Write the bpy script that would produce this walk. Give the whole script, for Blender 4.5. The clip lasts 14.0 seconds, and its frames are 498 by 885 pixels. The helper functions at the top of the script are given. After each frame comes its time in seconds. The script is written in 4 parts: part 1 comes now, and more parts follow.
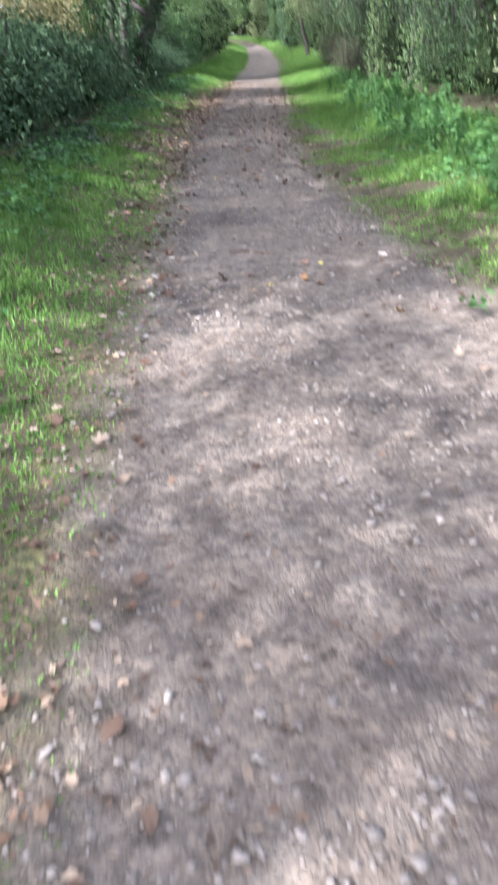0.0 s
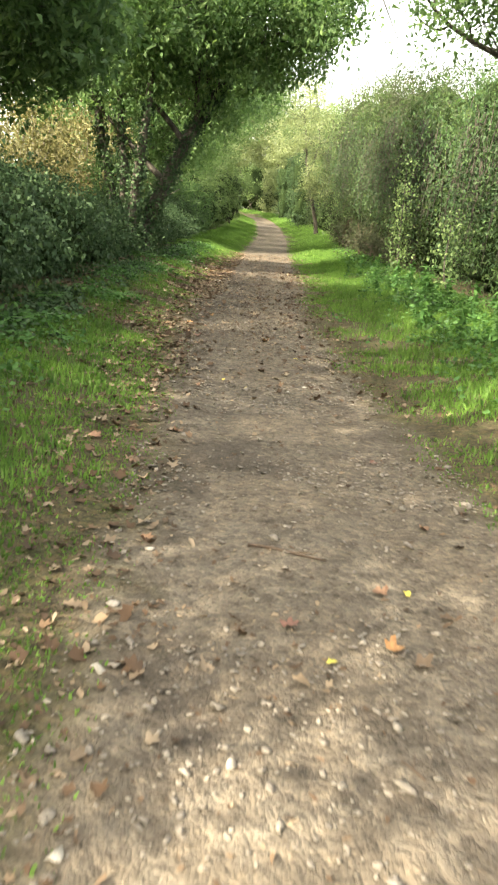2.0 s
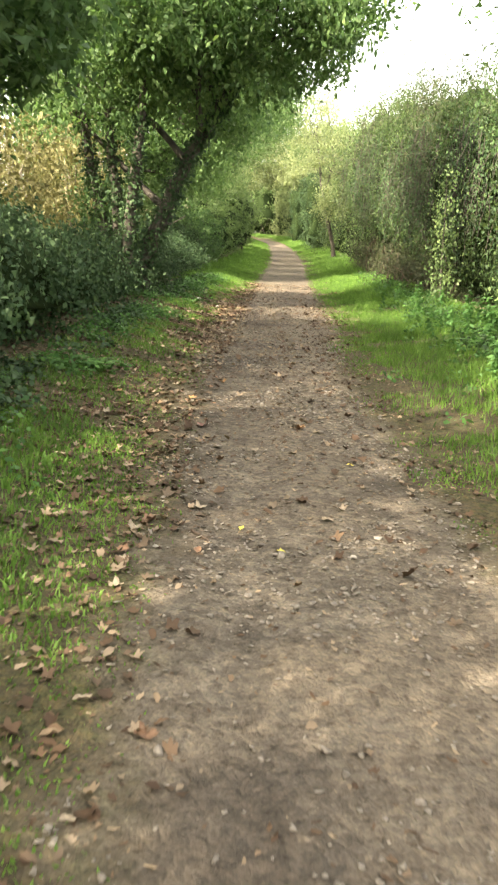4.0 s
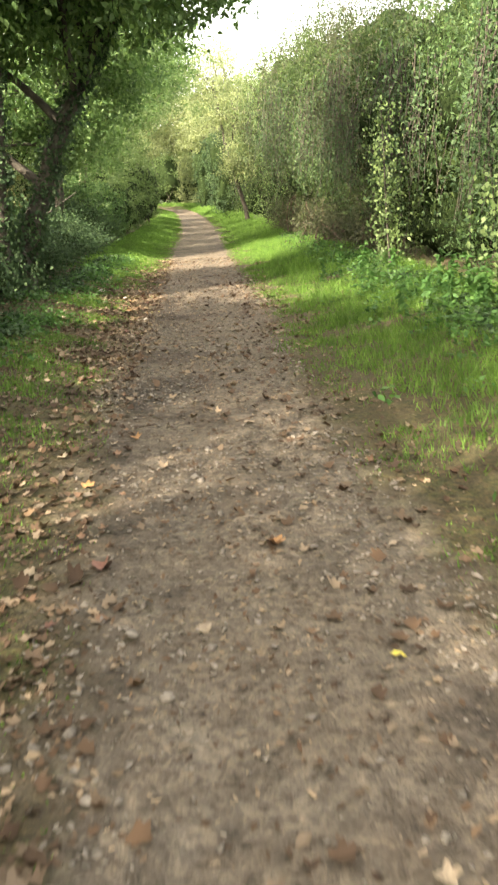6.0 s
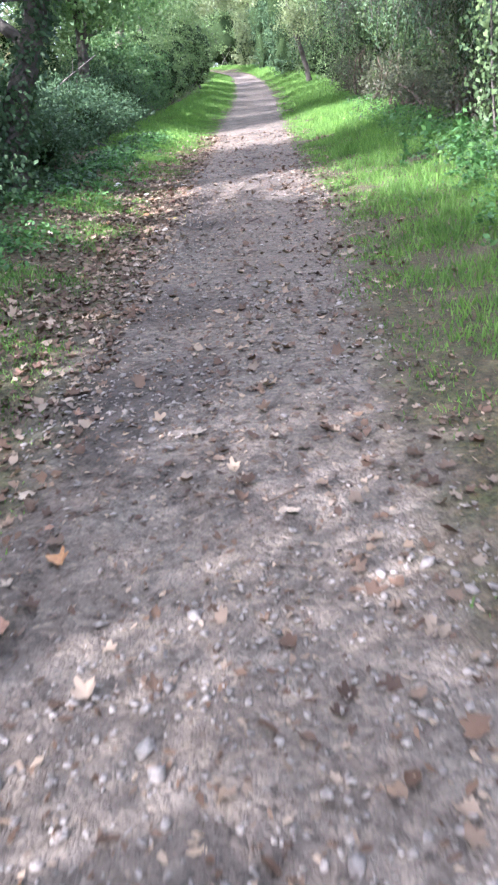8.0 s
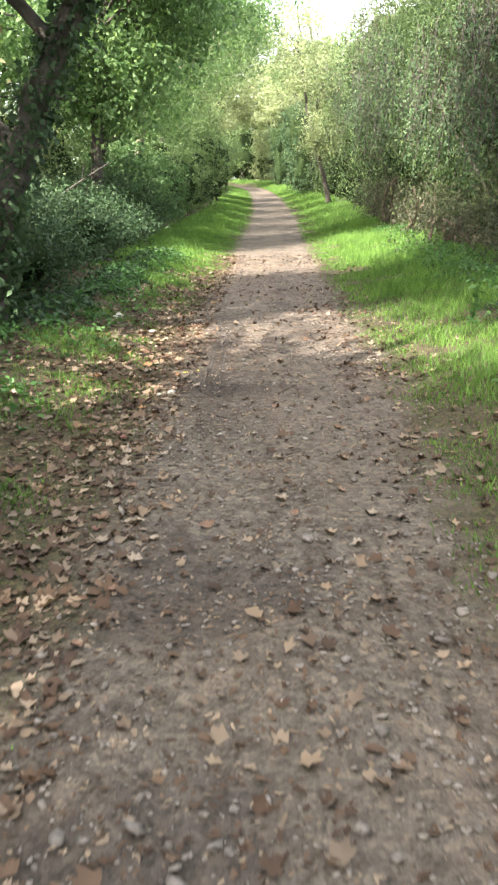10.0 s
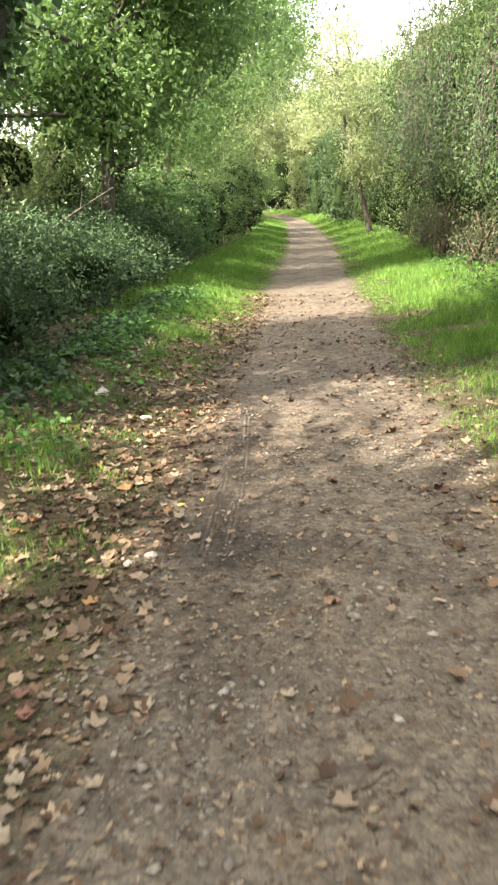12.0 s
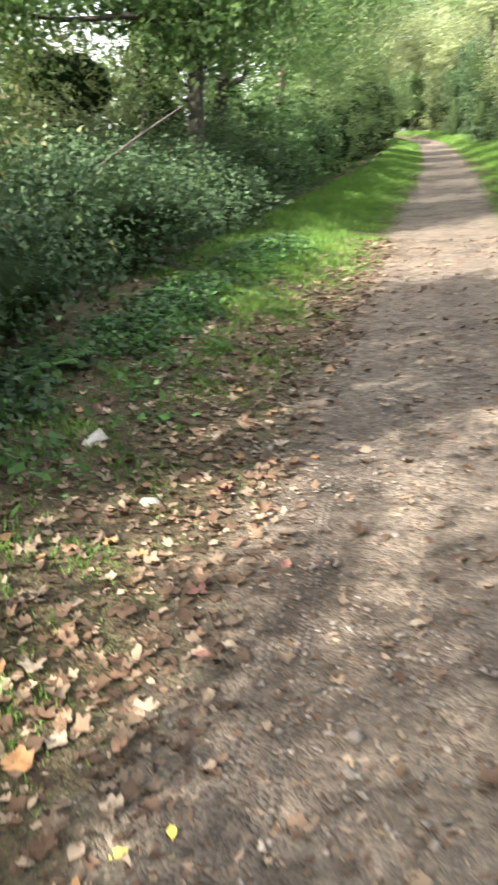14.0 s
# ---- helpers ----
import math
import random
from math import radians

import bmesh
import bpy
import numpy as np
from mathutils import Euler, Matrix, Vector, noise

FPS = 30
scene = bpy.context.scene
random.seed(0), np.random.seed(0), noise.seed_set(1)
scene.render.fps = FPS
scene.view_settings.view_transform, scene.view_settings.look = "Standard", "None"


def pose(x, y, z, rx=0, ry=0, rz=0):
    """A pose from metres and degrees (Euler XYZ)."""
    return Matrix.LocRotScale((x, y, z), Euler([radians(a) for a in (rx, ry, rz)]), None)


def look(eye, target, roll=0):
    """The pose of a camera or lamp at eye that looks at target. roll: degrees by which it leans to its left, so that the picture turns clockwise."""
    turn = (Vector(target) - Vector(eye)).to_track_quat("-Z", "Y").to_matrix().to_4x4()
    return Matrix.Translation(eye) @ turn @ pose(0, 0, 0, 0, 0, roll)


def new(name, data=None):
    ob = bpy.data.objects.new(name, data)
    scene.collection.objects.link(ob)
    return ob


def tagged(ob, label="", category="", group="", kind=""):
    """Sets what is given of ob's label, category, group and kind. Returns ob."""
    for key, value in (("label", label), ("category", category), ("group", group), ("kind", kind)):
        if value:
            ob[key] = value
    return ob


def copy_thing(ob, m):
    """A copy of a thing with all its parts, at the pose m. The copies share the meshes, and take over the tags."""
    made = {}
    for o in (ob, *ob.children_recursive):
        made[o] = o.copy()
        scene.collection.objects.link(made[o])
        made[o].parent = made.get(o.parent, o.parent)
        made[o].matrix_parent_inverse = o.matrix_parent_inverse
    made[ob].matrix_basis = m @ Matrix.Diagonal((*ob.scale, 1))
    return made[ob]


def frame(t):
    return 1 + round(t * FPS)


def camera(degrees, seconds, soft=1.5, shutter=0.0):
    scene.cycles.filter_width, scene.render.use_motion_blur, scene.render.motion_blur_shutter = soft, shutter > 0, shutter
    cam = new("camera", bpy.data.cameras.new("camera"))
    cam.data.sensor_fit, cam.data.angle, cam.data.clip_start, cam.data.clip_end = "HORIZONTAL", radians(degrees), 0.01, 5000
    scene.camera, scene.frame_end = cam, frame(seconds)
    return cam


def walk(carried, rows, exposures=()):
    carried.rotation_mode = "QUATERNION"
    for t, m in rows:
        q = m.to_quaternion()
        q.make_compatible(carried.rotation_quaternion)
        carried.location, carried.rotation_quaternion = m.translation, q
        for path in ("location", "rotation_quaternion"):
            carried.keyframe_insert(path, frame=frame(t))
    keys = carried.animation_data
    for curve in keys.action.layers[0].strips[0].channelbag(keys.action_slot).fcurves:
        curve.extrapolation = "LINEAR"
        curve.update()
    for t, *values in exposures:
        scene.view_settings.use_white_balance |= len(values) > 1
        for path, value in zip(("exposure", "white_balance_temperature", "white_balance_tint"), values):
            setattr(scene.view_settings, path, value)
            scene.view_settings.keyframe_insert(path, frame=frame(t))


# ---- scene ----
cam = camera(32.6, 14.0, 2.2, 0.35)
METRES, EYE, TILT, LEAN, TURN = 20.8, 1.5, 0.0, 0.0, 0.0
ROWS = [
    (0.0, 0.0, 0.0, 0.0, -0.29, -25.36, 0.61),
    (0.5, -0.0062, 0.0318, 0.0004, 1.37, -17.85, -3.14),
    (1.0, -0.0069, 0.0671, -0.0009, -3.24, -16.19, 2.79),
    (1.5, -0.0095, 0.0996, 0.0012, -0.16, -15.34, -2.01),
    (2.0, -0.0121, 0.1346, -0.0006, 0.13, -15.13, -5.51),
    (2.5, -0.0086, 0.1708, 0.002, -0.4, -14.4, -1.49),
    (3.0, -0.0104, 0.2096, 0.0031, 1.52, -11.51, -2.76),
    (5.5, -0.0201, 0.3927, 0.0019, -3.29, -17.66, -1.39),
    (6.0, -0.0151, 0.4311, 0.004, -5.1, -15.87, 2.9),
    (6.5, -0.013, 0.4735, 0.0033, -2.34, -14.96, 1.11),
    (7.0, -0.0035, 0.5111, 0.0037, -3.05, -19.28, 7.27),
    (7.5, -0.0032, 0.5468, 0.0029, 0.75, -22.53, 1.91),
    (8.0, 0.0028, 0.5821, 0.0014, -1.19, -23.87, 5.03),
    (8.5, -0.001, 0.6138, 0.0039, -0.46, -21.12, 3.68),
    (11.0, -0.0084, 0.7722, 0.0065, -0.43, -16.61, 0.45),
    (11.5, -0.0062, 0.8089, 0.0028, -1.84, -16.14, 4.27),
    (12.0, -0.0064, 0.8476, 0.0036, 2.04, -15.13, 1.66),
    (12.5, -0.0042, 0.8843, 0.0036, -0.92, -18.6, 3.78),
    (13.0, -0.0012, 0.9229, 0.0043, 0.23, -19.17, 3.02),
    (13.5, -0.0031, 0.9578, 0.0055, 2.66, -19.06, 0.01),
    (14.0, -0.0024, 0.9931, 0.0024, 10.45, -19.36, 3.24),
]
EXPOSURES = [(0.0, 1.98, 5450, 20), (0.3, 2.06, 6600, 8), (0.5, 2.1, 7000, 2), (1.0, 2.11, 6850, 2), (1.5, 2.06, 7500, 4), (2.5, 1.98, 7500, 4), (3.2, 2.04, 7600, 5), (5.5, 2.29, 7600, 8), (6.5, 1.93, 7800, 9), (7.0, 2.56, 6400, 13), (7.5, 2.29, 6800, 13), (8.0, 2.53, 5300, 24), (8.6, 2.55, 5250, 24), (10.8, 2.23, 7000, 8), (11.5, 2.5, 6600, 8), (12.0, 2.24, 7100, 10), (12.5, 2.51, 6150, 20), (13.0, 2.57, 5850, 18), (13.5, 2.11, 7000, 11), (14.0, 2.22, 6500, 12)]
walk(cam, [(t, pose(0, 0, EYE, TILT, LEAN, TURN) @ pose(METRES * x, METRES * y, METRES * z, 90 + pitch, roll, yaw)) for t, x, y, z, yaw, pitch, roll in ROWS], EXPOSURES)

# ---- light ----
SUN_FROM = Vector((-0.62, -0.66, 0.64)).normalized()
sun = new("sun", bpy.data.lights.new("sun", "SUN"))
sun.data.energy, sun.data.angle, sun.data.color = 5.0, radians(0.6), (1.0, 0.93, 0.82)
sun.matrix_world = look((0, 0, 40), Vector((0, 0, 40)) - SUN_FROM)
world = bpy.data.worlds.new("sky")
scene.world = world
world.use_nodes = True
_wn = world.node_tree.nodes
_sky = _wn.new("ShaderNodeTexSky")
_sky.sky_type, _sky.sun_disc = "NISHITA", False
_sky.sun_elevation = math.asin(SUN_FROM.z)
_sky.sun_rotation = math.atan2(SUN_FROM.x, SUN_FROM.y)
_sky.air_density, _sky.dust_density, _sky.ozone_density = 0.8, 6.0, 0.5
_wn["Background"].inputs["Strength"].default_value = 0.15
_haze = _wn.new("ShaderNodeMix")
_haze.data_type = "RGBA"
_haze.inputs[0].default_value = 0.5
_haze.inputs[7].default_value = (7.2, 7.3, 7.4, 1)
world.node_tree.links.new(_sky.outputs[0], _haze.inputs[6])
world.node_tree.links.new(_haze.outputs[2], _wn["Background"].inputs["Color"])

# ---- materials ----


def nodes_of(name):
    m = bpy.data.materials.new(name)
    m.use_nodes = True
    return m, m.node_tree.nodes, m.node_tree.links, m.node_tree.nodes["Principled BSDF"]


def noise_node(n, l, coord, scale, detail=4.0, rough=0.6):
    t = n.new("ShaderNodeTexNoise")
    t.inputs["Scale"].default_value, t.inputs["Detail"].default_value, t.inputs["Roughness"].default_value = scale, detail, rough
    l.new(coord, t.inputs["Vector"])
    return t.outputs["Fac"]


def ramp(n, l, fac, stops):
    r = n.new("ShaderNodeValToRGB")
    while len(r.color_ramp.elements) < len(stops):
        r.color_ramp.elements.new(0.5)
    for e, (p, c) in zip(r.color_ramp.elements, stops):
        e.position, e.color = p, (*c, 1)
    l.new(fac, r.inputs["Fac"])
    return r.outputs["Color"]


def mix(n, l, fac, a, b, mode="MIX"):
    x = n.new("ShaderNodeMix")
    x.data_type, x.blend_type = "RGBA", mode
    for key, v in ((0, fac), (6, a), (7, b)):
        if isinstance(v, (int, float)):
            x.inputs[key].default_value = v
        elif isinstance(v, tuple):
            x.inputs[key].default_value = (*v, 1)
        else:
            l.new(v, x.inputs[key])
    return x.outputs[2]


def mathn(n, l, op, a, b):
    x = n.new("ShaderNodeMath")
    x.operation = op
    for i, v in enumerate((a, b)):
        if isinstance(v, (int, float)):
            x.inputs[i].default_value = v
        else:
            l.new(v, x.inputs[i])
    return x.outputs[0]


def bump(n, l, bsdf, height, strength, dist):
    b = n.new("ShaderNodeBump")
    b.inputs["Strength"].default_value, b.inputs["Distance"].default_value = strength, dist
    l.new(height, b.inputs["Height"])
    l.new(b.outputs[0], bsdf.inputs["Normal"])


def leaf_material(name, dark, mid, light, through_light=0.35, rough=0.5, even=0.3):
    m, n, l, p = nodes_of(name)
    dark, light = (tuple(c + (b - c) * even for c, b in zip(end, mid)) for end in (dark, light))
    geo = n.new("ShaderNodeNewGeometry")
    tex = n.new("ShaderNodeTexCoord")
    col = ramp(n, l, geo.outputs["Random Per Island"], [(0.0, dark), (0.5, mid), (0.85, light), (1.0, tuple(c * 1.25 for c in light))])
    big = noise_node(n, l, tex.outputs["Object"], 0.9, 2)
    col = mix(n, l, mathn(n, l, "MULTIPLY", big, 0.5), col, mid)
    spray = noise_node(n, l, tex.outputs["Object"], 2.4, 3)
    col = mix(n, l, 1.0, col, ramp(n, l, spray, [(0.36, (0.68, 0.7, 0.73)), (0.5, (1, 1, 1)), (0.64, (1.24, 1.2, 1.12))]), "MULTIPLY")
    l.new(col, p.inputs["Base Color"])
    p.inputs["Roughness"].default_value = rough
    p.inputs["Specular IOR Level"].default_value = 0.22
    tr = n.new("ShaderNodeBsdfTranslucent")
    l.new(mix(n, l, 1.0, col, (1.0, 1.03, 0.68), "MULTIPLY"), tr.inputs["Color"])
    ms = n.new("ShaderNodeMixShader")
    ms.inputs[0].default_value = through_light
    l.new(p.outputs[0], ms.inputs[1])
    l.new(tr.outputs[0], ms.inputs[2])
    l.new(ms.outputs[0], n["Material Output"].inputs["Surface"])
    return m


def solid(name, a, b, scale, rough=0.85, bump_scale=60.0, bump_strength=0.5, per_object=False):
    m, n, l, p = nodes_of(name)
    tex = n.new("ShaderNodeTexCoord")
    fac = noise_node(n, l, tex.outputs["Object"], scale, 5)
    col = ramp(n, l, fac, [(0.3, a), (0.7, b)])
    if per_object:
        inf = n.new("ShaderNodeObjectInfo")
        col = mix(n, l, inf.outputs["Random"], mix(n, l, 1.0, col, (0.62, 0.6, 0.6), "MULTIPLY"), col)
    else:
        geo = n.new("ShaderNodeNewGeometry")
        col = mix(n, l, geo.outputs["Random Per Island"], mix(n, l, 1.0, col, (0.6, 0.6, 0.62), "MULTIPLY"), col)
    l.new(col, p.inputs["Base Color"])
    p.inputs["Roughness"].default_value = rough
    bump(n, l, p, noise_node(n, l, tex.outputs["Object"], bump_scale, 4), bump_strength, 0.02)
    return m


LEAF_TREE = leaf_material("tree_leaves", (0.045, 0.092, 0.04), (0.082, 0.15, 0.064), (0.142, 0.22, 0.092), 0.5)
# Brighter green puts sunlight into foliage colour; also the vine's own yellow-green.
LEAF_BRIGHT = leaf_material("sunlit_yellow_green_leaves", (0.072, 0.122, 0.052), (0.128, 0.194, 0.083), (0.208, 0.278, 0.128), 0.42)
LEAF_IVY = leaf_material("ivy_leaves", (0.022, 0.046, 0.023), (0.046, 0.088, 0.04), (0.088, 0.135, 0.064), 0.2, 0.6)
LEAF_HEDGE = leaf_material("hedge_leaves", (0.028, 0.05, 0.02), (0.055, 0.09, 0.032), (0.105, 0.148, 0.055), 0.34)
LEAF_WILLOW = leaf_material("grey_green_leaves", (0.04, 0.045, 0.028), (0.068, 0.075, 0.045), (0.106, 0.113, 0.066), 0.33)
# Paler leaf green puts distance haze and sunlight into the colour.
LEAF_LIGHT_PALED = leaf_material("light_paled_leaves", (0.16, 0.2, 0.105), (0.24, 0.29, 0.155), (0.33, 0.375, 0.21), 0.42)
LEAF_DRY = leaf_material("dry_leaves", (0.1, 0.092, 0.045), (0.18, 0.168, 0.08), (0.32, 0.295, 0.16), 0.35)
LEAF_HERB = leaf_material("herb_leaves", (0.04, 0.1, 0.03), (0.07, 0.165, 0.048), (0.125, 0.245, 0.07), 0.38)
GRASS = leaf_material("grass_blades", (0.066, 0.135, 0.033), (0.116, 0.23, 0.048), (0.2, 0.315, 0.085), 0.42)
LITTER = leaf_material("dead_leaves", (0.05, 0.03, 0.02), (0.125, 0.08, 0.052), (0.3, 0.235, 0.17), 0.08, 0.7, 0.0)
BARK = solid("bark", (0.035, 0.03, 0.024), (0.1, 0.088, 0.07), 8, 0.9, 30, 0.9)
PALE_BARK = solid("pale_bark", (0.16, 0.14, 0.1), (0.3, 0.27, 0.2), 8, 0.9, 30, 0.8)
STONE = solid("stone", (0.18, 0.156, 0.13), (0.37, 0.325, 0.275), 40, 0.85, 120, 0.4)
TWIG = solid("twig_bark", (0.06, 0.04, 0.03), (0.14, 0.1, 0.07), 30, 0.9, 80, 0.6)
# Dark green paints the shade inside bushes onto added filler balls.
INNER_SHADE = solid("inner_shade", (0.012, 0.022, 0.009), (0.035, 0.055, 0.02), 14, 1.0, 25, 1.0)
INNER_SHADE.node_tree.nodes["Principled BSDF"].inputs["Specular IOR Level"].default_value = 0.05
LEAF_ASH = leaf_material("arching_tree_leaves", (0.062, 0.124, 0.052), (0.118, 0.205, 0.084), (0.205, 0.295, 0.13), 0.57)


def ground_material():
    m, n, l, p = nodes_of("earth_path_and_verge")
    tex = n.new("ShaderNodeTexCoord")
    co = tex.outputs["Object"]
    edge = n.new("ShaderNodeAttribute")
    edge.attribute_name = "inside"
    wob = mathn(n, l, "SUBTRACT", noise_node(n, l, co, 2.2, 6, 0.65), 0.5)
    inside = mathn(n, l, "ADD", mathn(n, l, "MULTIPLY", edge.outputs["Fac"], 3.0), mathn(n, l, "MULTIPLY", wob, 2.6))
    mask = mathn(n, l, "ADD", inside, 0.45)
    mask.node.use_clamp = True
    big = noise_node(n, l, co, 0.9, 4)
    mid = noise_node(n, l, co, 7.0, 6, 0.7)
    fine = noise_node(n, l, co, 70.0, 4, 0.7)
    dirt = ramp(n, l, mid, [(0.25, (0.084, 0.069, 0.055)), (0.5, (0.146, 0.123, 0.1)), (0.75, (0.218, 0.19, 0.158))])
    dirt = mix(n, l, ramp(n, l, big, [(0.4, (0, 0, 0)), (0.65, (0.6, 0.6, 0.6))]), dirt, (0.17, 0.138, 0.106))
    dirt = mix(n, l, 0.75, dirt, ramp(n, l, fine, [(0.3, (0.72, 0.7, 0.68)), (0.5, (1, 1, 1)), (0.72, (1.22, 1.2, 1.18))]), "MULTIPLY")
    dirt = mix(n, l, 0.8, dirt, ramp(n, l, noise_node(n, l, co, 19.0, 6, 0.75), [(0.36, (0.42, 0.4, 0.38)), (0.46, (1, 1, 1)), (0.58, (1.06, 1.05, 1.03)), (0.66, (1.6, 1.55, 1.48))]), "MULTIPLY")
    damp = ramp(n, l, noise_node(n, l, co, 1.1, 5, 0.65), [(0.36, (0.58, 0.58, 0.6)), (0.5, (1, 1, 1))])
    dirt = mix(n, l, 1.0, dirt, damp, "MULTIPLY")
    warp = n.new("ShaderNodeTexNoise")
    warp.inputs["Scale"].default_value = 14.0
    l.new(co, warp.inputs["Vector"])
    wco = mix(n, l, 0.06, co, warp.outputs["Color"], "ADD")
    grains = []
    for scale, low, high in ((30.0, 0.8, 1.2), (80.0, 0.88, 1.12)):
        vor = n.new("ShaderNodeTexVoronoi")
        vor.inputs["Scale"].default_value = scale
        l.new(wco, vor.inputs["Vector"])
        cell = n.new("ShaderNodeSeparateColor")
        l.new(vor.outputs["Color"], cell.inputs[0])
        dirt = mix(n, l, 1.0, dirt, ramp(n, l, cell.outputs[0], [(0.1, (low, low, low)), (0.55, (1, 1, 1)), (0.95, (high, high * 0.985, high * 0.96))]), "MULTIPLY")
        grains.append(vor.outputs["Distance"])
    rut_shade = n.new("ShaderNodeAttribute")
    rut_shade.attribute_name = "rut_shade"
    # Darkens the tyre-worn strip, mostly as shadow painted into the earth.
    dirt = mix(n, l, mathn(n, l, "MULTIPLY", rut_shade.outputs["Fac"], 1.0), dirt, mix(n, l, 1.0, dirt, (0.55, 0.54, 0.55), "MULTIPLY"))
    soil = ramp(n, l, mid, [(0.25, (0.045, 0.037, 0.024)), (0.45, (0.075, 0.063, 0.04)), (0.62, (0.066, 0.068, 0.033)), (0.8, (0.068, 0.09, 0.032))])
    soil = mix(n, l, 0.95, soil, ramp(n, l, fine, [(0.3, (0.5, 0.5, 0.5)), (0.7, (1.5, 1.45, 1.3))]), "MULTIPLY")
    soil = mix(n, l, 0.8, soil, ramp(n, l, noise_node(n, l, wco, 26.0, 5, 0.7), [(0.36, (0.45, 0.43, 0.42)), (0.5, (1, 1, 1)), (0.64, (1.7, 1.5, 1.25))]), "MULTIPLY")
    across = n.new("ShaderNodeSeparateXYZ")
    l.new(co, across.inputs[0])
    field = ramp(n, l, mathn(n, l, "DIVIDE", mathn(n, l, "ABSOLUTE", across.outputs[0], 0.0), 20.0), [(0.24, (0, 0, 0)), (0.34, (0.9, 0.9, 0.9))])
    meadow = ramp(n, l, mid, [(0.3, (0.05, 0.075, 0.02)), (0.5, (0.075, 0.11, 0.03)), (0.7, (0.11, 0.13, 0.045))])
    soil = mix(n, l, field, soil, meadow)
    l.new(mix(n, l, mask, soil, dirt), p.inputs["Base Color"])
    p.inputs["Roughness"].default_value = 0.92
    p.inputs["Specular IOR Level"].default_value = 0.25
    h = mathn(n, l, "ADD", mathn(n, l, "MULTIPLY", fine, 0.5), mid)
    h = mathn(n, l, "SUBTRACT", h, mathn(n, l, "ADD", mathn(n, l, "MULTIPLY", grains[0], 0.5), mathn(n, l, "MULTIPLY", grains[1], 0.3)))
    bump(n, l, p, h, 0.8, 0.026)
    return m


EARTH = ground_material()

# ---- building helpers ----
rng = np.random.default_rng(7)


def mesh_np(name, verts, faces, mat, smooth=False):
    """A mesh from arrays: verts (n, 3), faces (m, k) all with k corners."""
    verts, faces = np.asarray(verts, np.float32), np.asarray(faces, np.int32)
    me = bpy.data.meshes.new(name)
    m, k = faces.shape
    me.vertices.add(len(verts))
    me.vertices.foreach_set("co", verts.ravel())
    me.loops.add(m * k)
    me.loops.foreach_set("vertex_index", faces.ravel())
    me.polygons.add(m)
    me.polygons.foreach_set("loop_start", np.arange(0, m * k, k, dtype=np.int32))
    if smooth:
        me.polygons.foreach_set("use_smooth", np.ones(m, bool))
    me.update(calc_edges=True)
    me.materials.append(mat)
    return me


def child(name, me, parent, label=""):
    ob = new(name, me)
    ob.parent = parent
    return tagged(ob, label)


def thing(name, at, label, category, group="", kind=""):
    ob = new(name)
    ob.location = at
    return tagged(ob, label, category, group, kind)


def unit(v):
    return v / np.maximum(np.linalg.norm(v, axis=-1, keepdims=True), 1e-9)


def path_x(y):
    return np.interp(y, [-50, 25, 38, 50, 60, 72, 84, 92, 100, 108, 118, 140], [0, 0, 0.45, 0.95, 1.15, 1.25, 1.15, 0.9, 0.2, -1.2, -4.2, -14.0])


def left_edge(y):
    return np.interp(y, [-5, 1.3, 2.6, 4.5, 7.3, 10, 13, 15, 20, 28, 40, 70], [-0.5, -0.5, -0.6, -0.66, -0.7, -0.8, -0.9, -0.97, -0.86, -0.75, -0.85, -0.95])


def right_edge(y):
    return np.interp(y, [-5, 3, 5, 6.5, 8, 11, 14.5, 18, 21, 27, 38, 70], [1.8, 1.75, 1.5, 1.2, 1.05, 0.83, 0.7, 0.78, 1.05, 1.1, 1.0, 1.0])


def wave(x, y, s, seed):
    r = np.random.default_rng(seed)
    out = 0
    for i in range(5):
        a, ph = r.uniform(0, 2 * np.pi, 2)
        k = s * r.uniform(0.7, 1.8)
        out = out + np.sin((np.cos(a) * x + np.sin(a) * y) * k + ph)
    return out / 5


def ease(a, b, v):
    t = np.clip((v - a) / (b - a), 0, 1)
    return t * t * (3 - 2 * t)


def ground_z(x, y):
    x, y = np.asarray(x, float), np.asarray(y, float)
    u = x - path_x(y)
    z = np.interp(y, [-20, 0, 6, 13, 17, 20.5, 24, 32, 52, 60, 72, 90, 110, 140, 240], [0.0, 0.03, 0.06, 0.07, 0.08, 0.0, 0.02, 0.05, 0.1, 0.2, 0.42, 0.82, 1.2, 1.4, 1.5])
    z = z + 0.36 * ease(0.9, 3.9, u) + 0.32 * ease(0.75, 3.0, -u)
    near = np.exp(-(u / 6.0) ** 2)
    z = z + near * (0.02 * wave(x, y, 1.3, 3) + 0.01 * wave(x, y, 5.0, 4) + 0.006 * wave(x, y, 17.0, 5))
    z = z - 0.02 * np.exp(-((u + 0.32) / 0.16) ** 2) - 0.015 * np.exp(-((u - 0.6) / 0.2) ** 2)
    return z


